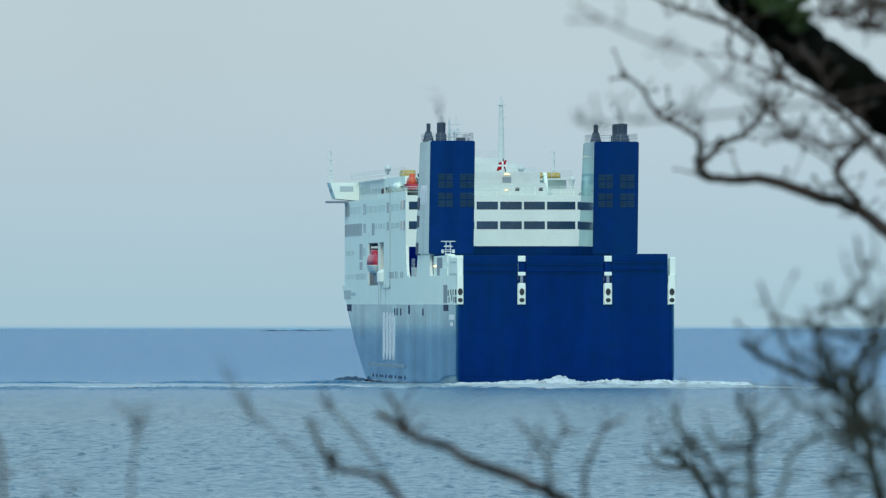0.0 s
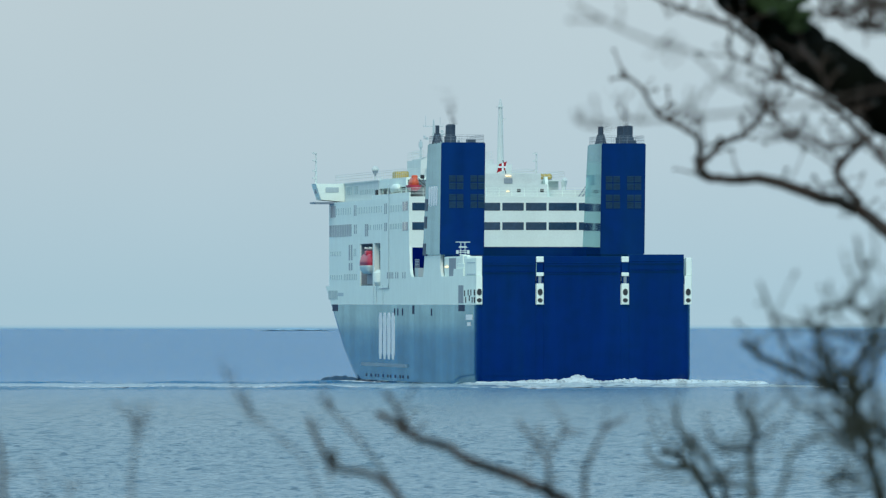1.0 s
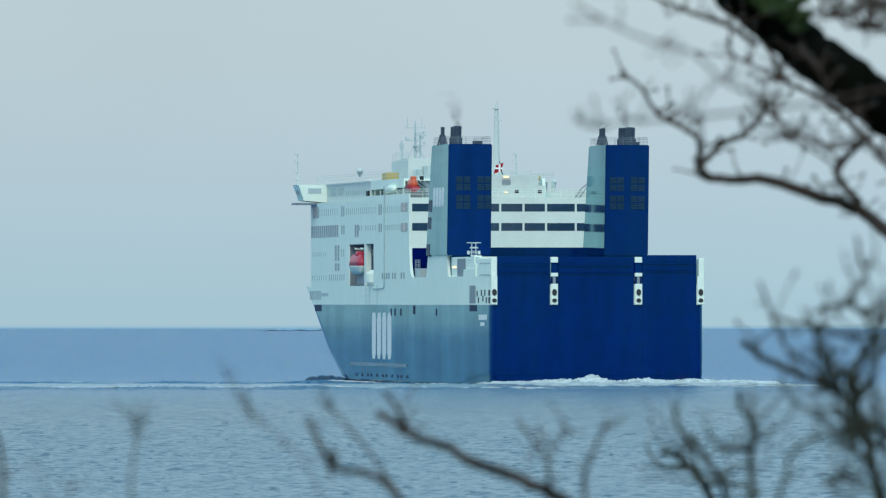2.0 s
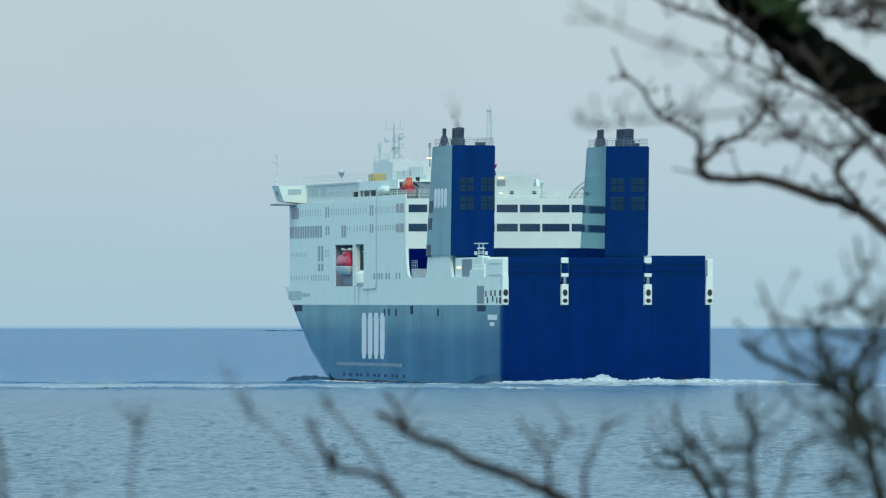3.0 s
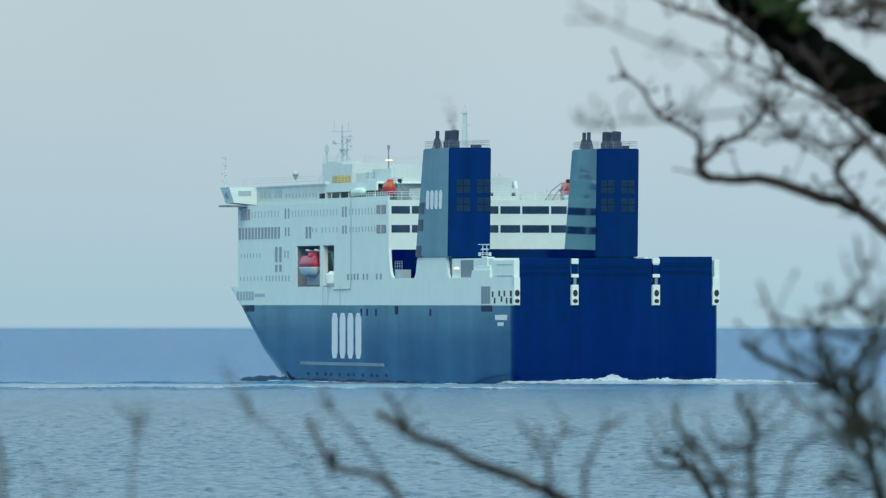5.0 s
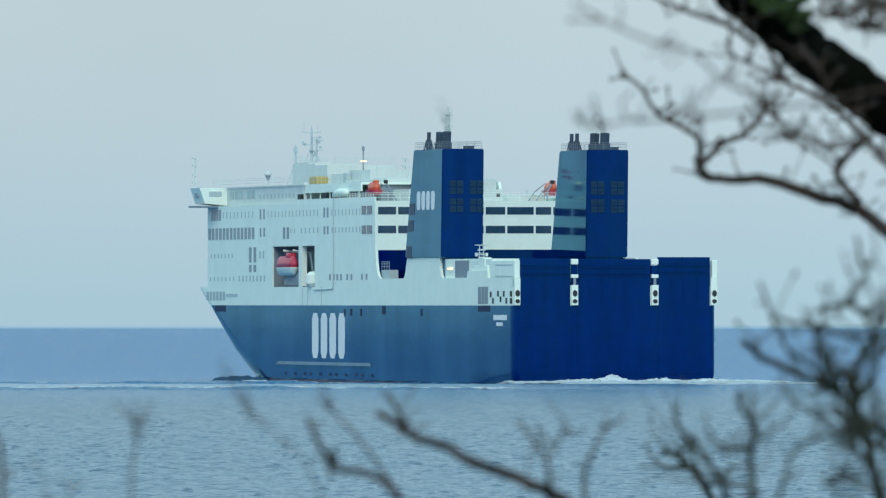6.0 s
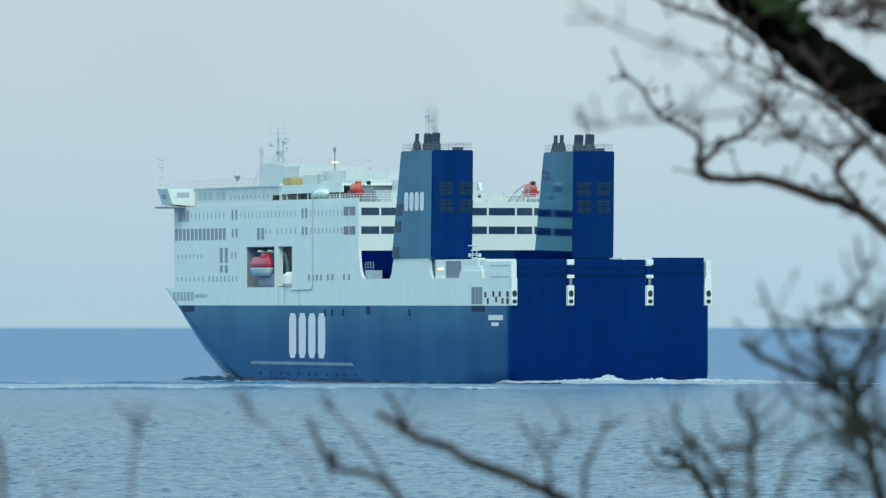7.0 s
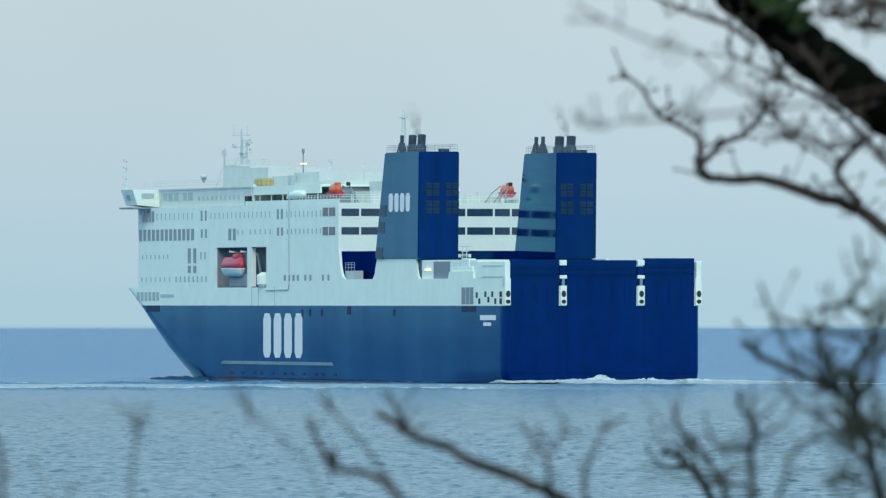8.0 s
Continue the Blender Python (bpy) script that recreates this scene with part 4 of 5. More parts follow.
# ---- hull fittings ----
def fittings():
    for s in (-1, 1):
        a, b = s * BEAM - 0.05, s * BEAM + 0.05
        for i in range(6):
            y = 186.5 - 2.2 * i
            part("bow_vent", boxes((a, b, y - 0.75, y + 0.75, 10.1, 11.3)), M_PORT, upper)
        part("bow_plate", boxes((a, b, 166.5, 174.0, 10.55, 11.0)), M_PALE, upper)
        part("anchor_pocket", boxes((a, b, 174.6, 181.6, 8.5, 9.4)), M_RECESS, hull)
        for i in range(3):
            y = 18.8 - 1.9 * i
            part("side_vent", boxes((a, b, y - 0.8, y + 0.8, 9.6, 11.8)), M_GREY, upper)
        part("chute", boxes((a, b, 13.2, 19.6, 8.6, 9.4)), M_RECESS, hull)
        for y, z in ((12.6, 10.8), (11.4, 10.0), (8.6, 10.9), (7.2, 10.2), (5.4, 10.9), (4.0, 10.0), (1.6, 10.9), (1.6, 10.0)):
            part("mooring_hole", boxes((a, b, y - 0.42, y + 0.42, z - 0.36, z + 0.36), bevel=0.04), M_DARK, upper)
        for y in (98, 94, 88, 52):
            part("scupper", boxes((a, b, y - 0.4, y + 0.4, 8.0, 8.9)), M_RECESS, hull)
        part("scupper", boxes((a, b, 73.4, 75.2, 8.2, 9.3)), M_RECESS, hull)
        for i in range(11):
            y = 135 - 5.3 * i - (i % 3) * 0.8
            part("sea_chest", boxes((a, b, y - 0.6, y + 0.6, -0.12, 0.26)), M_RECESS, hull)
        bm = bmesh.new()
        slab(bm, [(82, 1.3), (140, 1.3), (139, 1.72), (83, 1.72)], s * (BEAM - 0.1), s * (BEAM + 0.28))
        part("rubbing_strake", bm, M_STRAKE, hull, "scuffed blue-grey rubbing strake")
        # bars in place of the painted name
        part("name_bar", boxes((a, b, 3.8, 11.0, 7.55, 8.2)), M_LOGO, hull, "small plain white painted bar")
        part("name_bar", boxes((a, b, 6.0, 9.4, 6.8, 7.25)), M_LOGO, hull, "small plain white painted bar")
        for y in (124.0, 120.5, 112.0):
            part("drop_line", pole(bmesh.new(), (s * 13.42, y, 9.4), (s * 13.42, y, 12.0), 0.045, n=6), M_PALE, ferry)
        bm = bmesh.new()
        tube(bm, [(s * 13.42, 104.5, 25.0), (s * 13.42, 104.5, 12.2), (s * 13.42, 105.0, 11.6), (s * 13.42, 117.0, 11.5)], [0.07] * 4, 6)
        part("hanging_line", bm, M_PALE, ferry)


fittings()


def lifeboat(x, y, z, length, mat, size=1.0, low=None, slim=1.0, top=1.0):
    """A covered lifeboat: a lofted lower hull, a canopy and a wheel-cover."""
    boat = new("lifeboat")
    boat.parent = ferry
    boat.matrix_basis = pose(x, y, z)
    tagged(boat, "covered lifeboat in its davits")
    for name, levels, m in (("boat_hull", ((0.0, 0.35), (0.5, 0.8), (1.1, 1.0), (1.2, 1.04)), low or M_WHITE), ("canopy", ((1.2, 0.98), (1.9, 0.92), (2.5, 0.7), (2.85, 0.35)), mat)):
        bm = bmesh.new()
        rings = []
        for zz, b in levels:
            ring, b = [], b * (top if name == "canopy" else 1.0)
            for k in range(20):
                an = 2 * math.pi * k / 20
                c, sn = math.cos(an), math.sin(an)
                ring.append(bm.verts.new((1.5 * size * slim * b * math.copysign(abs(c) ** 0.7, c), length / 2 * (0.75 + 0.25 * b) * math.copysign(abs(sn) ** 0.75, sn), zz * size)))
            rings.append(ring)
        for r, q in zip(rings, rings[1:]):
            for k in range(20):
                bm.faces.new((r[k], r[(k + 1) % 20], q[(k + 1) % 20], q[k]))
        bm.faces.new(rings[0][::-1])
        bm.faces.new(rings[-1])
        part(name, bm, m, boat, smooth=True)
    part("conning_cover", boxes((-0.6 * size, 0.6 * size, -length * 0.32, -length * 0.12, 2.6 * size, 3.3 * size), bevel=0.2 * size), mat, boat)
    return boat


for s in (-1, 1):
    lifeboat(s * 13.2, 134.4, 13.45, 10.4, M_RED, 0.94, None, 0.63)
    part("boat_cradle", boxes(tuple(sorted((s * 13.0, s * 11.2))) + (128.5, 137.5, 12.05, 13.75), bevel=0.1), M_GREY, ferry)
    lifeboat(s * 12.1, 85.4, 24.05, 4.8, M_ORANGE, 0.62, M_RED, 1.05, 0.68)
    if s < 0:
        part("tender_cover", tube(bmesh.new(), [(s * 12.6, 99.0, 24.5), (s * 12.6, 100.2, 24.6), (s * 12.6, 104.0, 24.6), (s * 12.6, 107.0, 24.4), (s * 12.6, 108.5, 24.1)], [0.1, 0.5, 0.55, 0.4, 0.1], 12), M_WHITE, ferry, "small boat under a white cover", True)
    dv = new("davit")
    dv.parent = ferry
    for y in (129.6, 135.6):
        part("davit_arm", tube(bmesh.new(), [(s * 10.3, y, 12.0), (s * 11.0, y, 16.6), (s * 13.5, y, 16.9)], [0.25, 0.22, 0.15], 8), M_WHITE, dv)
    dv2 = new("davit")
    dv2.parent = ferry
    for y in (83.0, 87.4):
        part("davit_arm", tube(bmesh.new(), [(s * 9.5, y, 23.3), (s * 10.4, y, 24.6), (s * 11.8, y, 25.7)], [0.09, 0.08, 0.06], 8), M_GREY, dv2)
    part("crane_jib", tube(bmesh.new(), [(s * 10.6, 81.0, 23.3), (s * 10.6, 81.0, 24.6), (s * 11.4, 81.4, 25.7)], [0.16, 0.12, 0.07], 8), M_GREY, dv2)
    part("winch_head", boxes((s * 11.4 - 0.25, s * 11.4 + 0.25, 81.2, 81.7, 25.6, 26.1), bevel=0.08), M_DARK, dv2)
    part("life_ring_box", boxes((s * 12.2 - 0.35, s * 12.2 + 0.35, 129.0, 131.0, 23.3, 24.6), bevel=0.08), M_DARK, ferry)
    part("white_cowl", tube(bmesh.new(), [(s * 12.2, 127.2, 23.3), (s * 12.2, 127.2, 25.0), (s * 12.2, 127.0, 25.7), (s * 12.3, 126.6, 26.0)], [0.3, 0.3, 0.42, 0.3], 10), M_UPPER, ferry)
    part("escape_chute", tube(bmesh.new(), [(s * 12.6, 119.0, 12.1), (s * 12.7, 119.0, 12.5), (s * 12.8, 119.0, 13.6), (s * 12.8, 119.0, 14.0)], [1.0, 1.3, 1.25, 0.6], 14), M_WHITE, ferry, "white rounded escape chute capsule")
    if s < 0:
        bm = bmesh.new()
        for dx in (-0.35, 0.35):
            pole(bm, (s * 12.7 + dx, 20.4, DECK), (s * 12.7 + dx * 0.7, 20.4, 17.2), 0.05)
        for z in (15.6, 16.1, 16.6, 17.1):
            pole(bm, (s * 12.7 - 0.45, 20.4, z), (s * 12.7 + 0.45, 20.4, z), 0.045)
        for z, half in ((15.9, 0.8), (16.5, 0.55), (17.15, 0.9)):
            pole(bm, (s * 12.7 - half, 20.3, z), (s * 12.7 + half, 20.3, z), 0.05)
        for dx in (-0.7, 0.65):
            box(bm, s * 12.7 + dx - 0.14, s * 12.7 + dx + 0.14, 20.1, 20.5, 15.7, 16.15)
        railing(bm, [(s * 12.9, 25.0, 13.85), (s * 12.9, 14.6, 13.85)])
        part("mast_house", boxes((-13.1, -11.9, 15.4, 22.6, 13.85, 14.5), (-13.05, -12.1, 17.2, 20.8, 14.5, 15.55), bevel=0.06), M_WHITE, ferry, "small white steel house under the mooring mast")
        part("mooring_mast", bm, M_UPPER, ferry, "white mooring deck ladder mast and railings")
    bm = boxes(tuple(sorted((s * 12.7, s * 11.4))) + (74.0, 78.4, DECK - 0.1, 14.1))
    railing(bm, [(s * 12.6, 78.6, 14.1), (s * 12.6, 74.0, 14.1)])
    part("deck_locker", bm, M_PALE, ferry, "pale deck locker with a rail in the side opening")
    part("mooring_winch", boxes((s * 9.5 - 1.2, s * 9.5 + 1.2, 6.0, 10.5, DECK - 0.15, 14.6), bevel=0.3), M_GREY, ferry)


# ---- foam ----
def lumps(name, label, places, mat):
    """Broken white water: many small uneven lumps. places: (x, y, z, length, depth, height)."""
    rng = random.Random(11)
    ball = bmesh.new()
    bmesh.ops.create_icosphere(ball, subdivisions=1, radius=1.0)
    co = [v.co.copy() for v in ball.verts]
    tri = [[v.index for v in f.verts] for f in ball.faces]
    ball.free()
    verts, faces = [], []
    for x, y, z, a, b, c in places:
        z += WATER
        k = len(verts)
        for p in co:
            q = p * rng.uniform(0.75, 1.25)
            verts.append((x + q.x * a, y + q.y * b, z + q.z * c))
        faces += [[i + k for i in t] for t in tri]
    me = bpy.data.meshes.new(name)
    me.from_pydata(verts, [], faces)
    me.materials.append(mat)
    me.polygons.foreach_set("use_smooth", [True] * len(me.polygons))
    return tagged(new(name, me), label, "foam", kind="stuff")


def wake_line():
    """The long foam line that the ferry's turn has left on the water."""
    rng = random.Random(2)
    rows = []
    for i in range(1300):
        x = rng.uniform(-75, 14)
        dens = 0.5 + 0.8 * noise.noise(Vector((x * 0.13, 0, 4)))
        y = 1424 + 4 * noise.noise(Vector((x * 0.08, 2, 0))) + 0.5 + abs(rng.gauss(0, 5))
        rows.append((x, y, swell(x, y) - 0.07, rng.uniform(0.5, 2.2), rng.uniform(0.6, 2), max(0.04, rng.uniform(0.07, 0.2) * (0.4 + dens))))
    for i in range(150):                 # broken caps on the farther swell
        x = rng.choice((-44, -31.5, -20, -12, -5)) + rng.gauss(0, 1.3)
        y = 1600 + 6 * noise.noise(Vector((x * 0.05, 0, 0))) + 1 + abs(rng.gauss(0, 2))
        rows.append((x, y, swell(x, y) + waterline_dip(y) - 0.05, rng.uniform(0.2, 0.8), rng.uniform(0.5, 1.5), rng.uniform(0.06, 0.2)))
    return lumps("foam_line", "long broken foam line left by the turning ferry", rows, M_FOAM_THIN)


def stern_wash():
    """Churned white water under the transom: heaped ridges with froth on them."""
    rng = random.Random(3)

    def heap(x):
        return 0.32 + 0.75 * math.exp(-((x + 0.8) / 1.6) ** 2) + 0.3 * math.exp(-((x + 5) / 3.2) ** 2) + 0.36 * math.exp(-((x - 5.2) / 2.2) ** 2) + 0.3 * math.exp(-((x - 11.5) / 2.6) ** 2) + 0.16 * math.exp(-((x - 17) / 2.5) ** 2)

    rows = []
    for i in range(1500):
        x = rng.uniform(-13.5, 22)
        y = -2.6 - rng.gauss(0, 1.6)
        top = heap(x) * math.exp(-((y + 2.6) / 1.9) ** 2)
        rows.append((x, min(-0.6, y), top * rng.uniform(0.75, 1.12) - 0.05, rng.uniform(0.08, 0.24), rng.uniform(0.1, 0.3), rng.uniform(0.04, 0.11)))
    for i in range(260):
        y = rng.uniform(34, 175)
        if noise.noise(Vector((y * 0.09, 1, 1))) < -0.1:
            continue
        x = -half_breadth(y, 0.3) - rng.uniform(0.2, 1.6)
        rows.append((x, y, 0.6 * waterline_dip(1540 + y), rng.uniform(0.3, 0.6), rng.uniform(0.8, 2.6), rng.uniform(0.04, 0.12)))
    ob = lumps("stern_wash", "white churned propeller wash round the ferry's stern", rows, M_FOAM)
    bm = bmesh.new()
    bm.from_mesh(ob.data)
    nx, ny = 300, 14
    grid = []
    for j in range(ny):
        for i in range(nx):
            x, y = -13.8 + 36 * i / (nx - 1), -0.4 - 7.6 * j / (ny - 1)
            rough = 0.28 * noise.noise(Vector((x * 1.1, y * 0.6, 1))) + 0.2 * noise.noise(Vector((x * 2.6, y * 1.2, 4)))
            z = heap(x) * (1 + rough * 1.6) * math.exp(-((y + 2.6) / 1.9) ** 2) + 0.12 * rough - 0.1
            grid.append(bm.verts.new((x, y, z + WATER)))
    for j in range(ny - 1):
        for i in range(nx - 1):
            a = j * nx + i
            bm.faces.new((grid[a], grid[a + 1], grid[a + nx + 1], grid[a + nx])).smooth = True
    bm.to_mesh(ob.data)
    bm.free()
    return ob


def wash_apron():
    """Pale aerated water spreading astern of the wash."""
    rng = random.Random(8)
    rows = []
    for i in range(900):
        k = rng.random()
        x = rng.uniform(-15, 16) + 10 * k * rng.random()
        rows.append((x, -2 - 55 * k ** 1.3, rng.uniform(-0.05, 0.05), rng.uniform(0.6, 2.2), rng.uniform(1, 3), rng.uniform(0.08, 0.24) * (1.1 - 0.8 * k)))
    return lumps("wash_apron", "pale foam-streaked water spreading behind the ferry", rows, M_APRON)


def bow_wave():
    """The dark wave that the bow shoulders aside, broken white along its top."""
    verts, faces = [], []
    nu, nv = 60, 9
    for i in range(nu):
        u = i / (nu - 1)
        hgt = (0.42 * math.sin(math.pi * u) ** 0.5) * (0.85 + 0.7 * noise.noise(Vector((u * 8, 0, 2))) + 0.15 * noise.noise(Vector((u * 21, 0, 5))))
        cx, cy = -13.4 - 2.2 * u ** 1.5, 146 + 25 * u
        for j in range(nv):
            v = j / (nv - 1) * 2 - 1
            verts.append((cx - 1.1 * v, cy - 1.3 * v, -1.3 + (hgt + 0.75) * math.exp(-3 * v * v)))
    for i in range(nu - 1):
        for j in range(nv - 1):
            a = i * nv + j
            faces.append((a, a + 1, a + nv + 1, a + nv))
    me = bpy.data.meshes.new("bow_wave")
    me.from_pydata(verts, [], faces)
    me.materials.append(M_BOW_WAVE)
    me.polygons.foreach_set("use_smooth", [True] * len(me.polygons))
    return tagged(new("bow_wave", me), "dark wave pushed up beside the ferry's bow", "wave", kind="stuff")


foam_line = wake_line()
wash = stern_wash()
apron = wash_apron()
bow = bow_wave()


def islet():
    bm = bmesh.new()
    bmesh.ops.create_icosphere(bm, subdivisions=4, radius=1.0)
    for v in bm.verts:
        k = 1 + 0.35 * noise.noise(v.co * 2.5) + 0.2 * noise.noise(v.co * 6)
        v.co = Vector((v.co.x * 12 * k, v.co.y * 5 * k, max(-0.4, v.co.z * 0.7 * k * (1.2 - abs(v.co.x)))))
    ob = tagged(part("islet", bm, M_ISLET, smooth=True), "low islet near the horizon, haze put into its blue-grey colour", "islet")
    ob.location = (-51.5, 4350, -0.15)
    return ob


islet()


# ---- exhaust haze over the funnels: rigid puffs ----
def smoke(label, x, y, seed):
    """Four curled veils one behind another, rising and widening."""
    rng = random.Random(seed)
    verts, faces, dens = [], [], []
    rows_n, cols_n = 22, 15
    for layer in range(4):
        k = len(verts)
        ph = rng.uniform(0, 6)
        for j in range(rows_n):
            v = j / (rows_n - 1)
            for i in range(cols_n):
                u = i / (cols_n - 1) * 2 - 1
                w = 0.45 + 1.5 * v
                verts.append((x - 1.9 * v * v + u * w + 0.25 * math.sin(4 * v + ph), y - 0.6 + 0.4 * layer + 0.5 * u * u + 0.3 * math.sin(3 * u + ph), 31.9 + 5.2 * v))
                dens.append((1 - u * u) ** 1.5 * (1 - v) ** 1.3)
        for j in range(rows_n - 1):
            for i in range(cols_n - 1):
                a = k + j * cols_n + i
                faces.append((a, a + 1, a + cols_n + 1, a + cols_n))
    me = bpy.data.meshes.new("smoke")
    me.from_pydata(verts, [], faces)
    me.attributes.new("veil", "FLOAT", "POINT").data.foreach_set("value", dens)
    me.materials.append(M_SMOKE)
    return tagged(new("smoke", me), label, "smoke", kind="stuff")


port_smoke = smoke("thin grey exhaust smoke over the port funnel", -11.4, 46.0, 6)
star_smoke = smoke("thin grey exhaust smoke over the starboard funnel", 11.4, 55.0, 9)


# ---- foreground trees on the shore bank: limbs as (distance, radius at root, radius at tip, (x, z) bends) ----
def ground_height(y):
    return 8.05 if y < 12 else 8.05 - 0.2 * (y - 12)


def bend(pts, k=6):
    """A smooth line through bends (Catmull-Rom)."""
    p = [Vector(q) for q in pts]
    p = [p[0] * 2 - p[1]] + p + [p[-1] * 2 - p[-2]]
    out = []
    for i in range(1, len(p) - 2):
        for j in range(k):
            t = j / k
            out.append(0.5 * (2 * p[i] + (p[i + 1] - p[i - 1]) * t + (2 * p[i - 1] - 5 * p[i] + 4 * p[i + 1] - p[i + 2]) * t * t + (3 * p[i] - p[i - 1] - 3 * p[i + 1] + p[i + 2]) * t ** 3))
    out.append(p[-2])
    return out


def shoots(br, local, line, d, rng, count, wood):
    """A tangle of crooked shoots from the middle of a branch."""
    for k in range(count):
        a = line[rng.randrange(len(line) // 4, len(line) * 3 // 4)]
        w = d / 32.0 * rng.uniform(0.003, 0.008)
        p, way, pts = a.copy(), Vector((rng.uniform(-1, 0.7), rng.uniform(-0.5, 0.5), rng.uniform(-0.3, 1))).normalized(), [a]
        for j in range(rng.randrange(3, 6)):
            way = (way + Vector((rng.gauss(0, 0.35), 0, rng.gauss(0.1, 0.35)))).normalized()
            p = p + way * d / 32.0 * rng.uniform(0.03, 0.06)
            pts.append(p)
        bent = bend(pts, 3)
        part("shoot", tube(bmesh.new(), local(bent), [w * (1 - 0.6 * j / len(bent)) for j in range(len(bent))], 6), wood, br)


def bush(kind, label, limbs, seed, trunk=None, twigs=7, spray=0, wood=None, reach=0.11, slender=0.8):
    wood = wood or M_TWIG
    rng = random.Random(seed)
    y0 = limbs[0][0]
    x0, z0 = limbs[0][3][0]
    foot = Vector((x0, y0, ground_height(y0) - 0.1))
    plant = tagged(new(kind), label, kind, "shrubs on the shore bank" if kind == "shrub" else "")
    plant.matrix_basis = Matrix.Translation(foot)
    def local(pts):
        return [q - foot for q in pts]
    if trunk:
        bm = tube(bmesh.new(), local(bend([(x0 + 0.35, y0, foot.z), (x0 + 0.28, y0, foot.z + 2.2), (x0 + 0.2, y0 + 0.1, z0 - 0.8), (x0 + 0.05, y0, z0 + 0.3), (x0 + 0.3, y0, z0 + 1.6), (x0 + 0.2, y0, z0 + 3.2)])), [0.2 - 0.0045 * i for i in range(31)], 12)
        part("trunk", bm, M_BARK, plant, smooth=True)
    else:
        bm = bmesh.new()
        for d, r0, r1, pts in limbs:
            if pts[0][1] < z0 + 0.05 and abs(pts[0][0] - x0) < 0.5 and pts[0][1] < 9.73 - 0.017 * d:
                a = Vector((pts[0][0], d, pts[0][1]))
                tube(bm, local(bend([(x0 + rng.uniform(-0.08, 0.08), y0, foot.z), foot.lerp(a, 0.5) + Vector((rng.uniform(-0.08, 0.08), 0, 0)), a], 5)), [r0 * 1.7 - r0 * 0.7 * i / 10 for i in range(11)], 8)
        part("stem", bm, wood, plant, smooth=True)
    for n, (d, r0, r1, pts) in enumerate(limbs):
        if r0 < 0.02:                      # thin limbs are slimmed to fit the camera's view
            r0, r1 = r0 * slender, r1 * slender
        line = bend([(x, d + rng.uniform(-0.25, 0.25), z) for x, z in pts])
        k = len(line)
        for i, q in enumerate(line):
            w = 0.35 * r0
            q += Vector((noise.noise(Vector((i * 0.45, n * 3.1, seed))) * w, 0, noise.noise(Vector((i * 0.45, n * 3.1 + 9, seed))) * w))
        rad = [(r0 + (r1 - r0) * i / (k - 1)) * (1 + 0.16 * noise.noise(Vector((i * 0.7, n, seed)))) for i in range(k)]
        thick = trunk and n == 0
        br = part("branch", tube(bmesh.new(), local(line), rad, 12 if thick else 8), M_BARK if r0 > 0.03 else wood, plant, smooth=True)
        shoots(br, local, line, d, rng, spray, wood) if spray and n < 3 else None
        # side twigs with buds
        for t in range(twigs if not thick else 8):
            i = rng.randrange(1, k - 1)
            a = line[i]
            up = Vector((rng.uniform(-1, 1), rng.uniform(-0.4, 0.4), rng.uniform(-0.35, 1))).normalized()
            size = d / 32.0 * rng.uniform(0.03, reach if not trunk else 0.08)
            mid = a + up * size * 0.5 + Vector((rng.uniform(-0.2, 0.2), 0, rng.uniform(-0.2, 0.2))) * size
            tip = a + up * size + Vector((rng.uniform(-0.3, 0.3), 0, rng.uniform(0, 0.3))) * size
            w = d / 32.0 * rng.uniform(0.0022, 0.0045)
            part("twig", tube(bmesh.new(), local(bend([a, mid, tip], 3)), [w * (1 - 0.08 * j) for j in range(7)], 5), wood, br)
            part("bud", tube(bmesh.new(), local([tip, tip.lerp(mid, -0.06), tip.lerp(mid, -0.16), tip.lerp(mid, -0.24)]), [w * 0.8, w * 1.6, w * 1.4, w * 0.3], 6), M_BUD, br)
    return plant


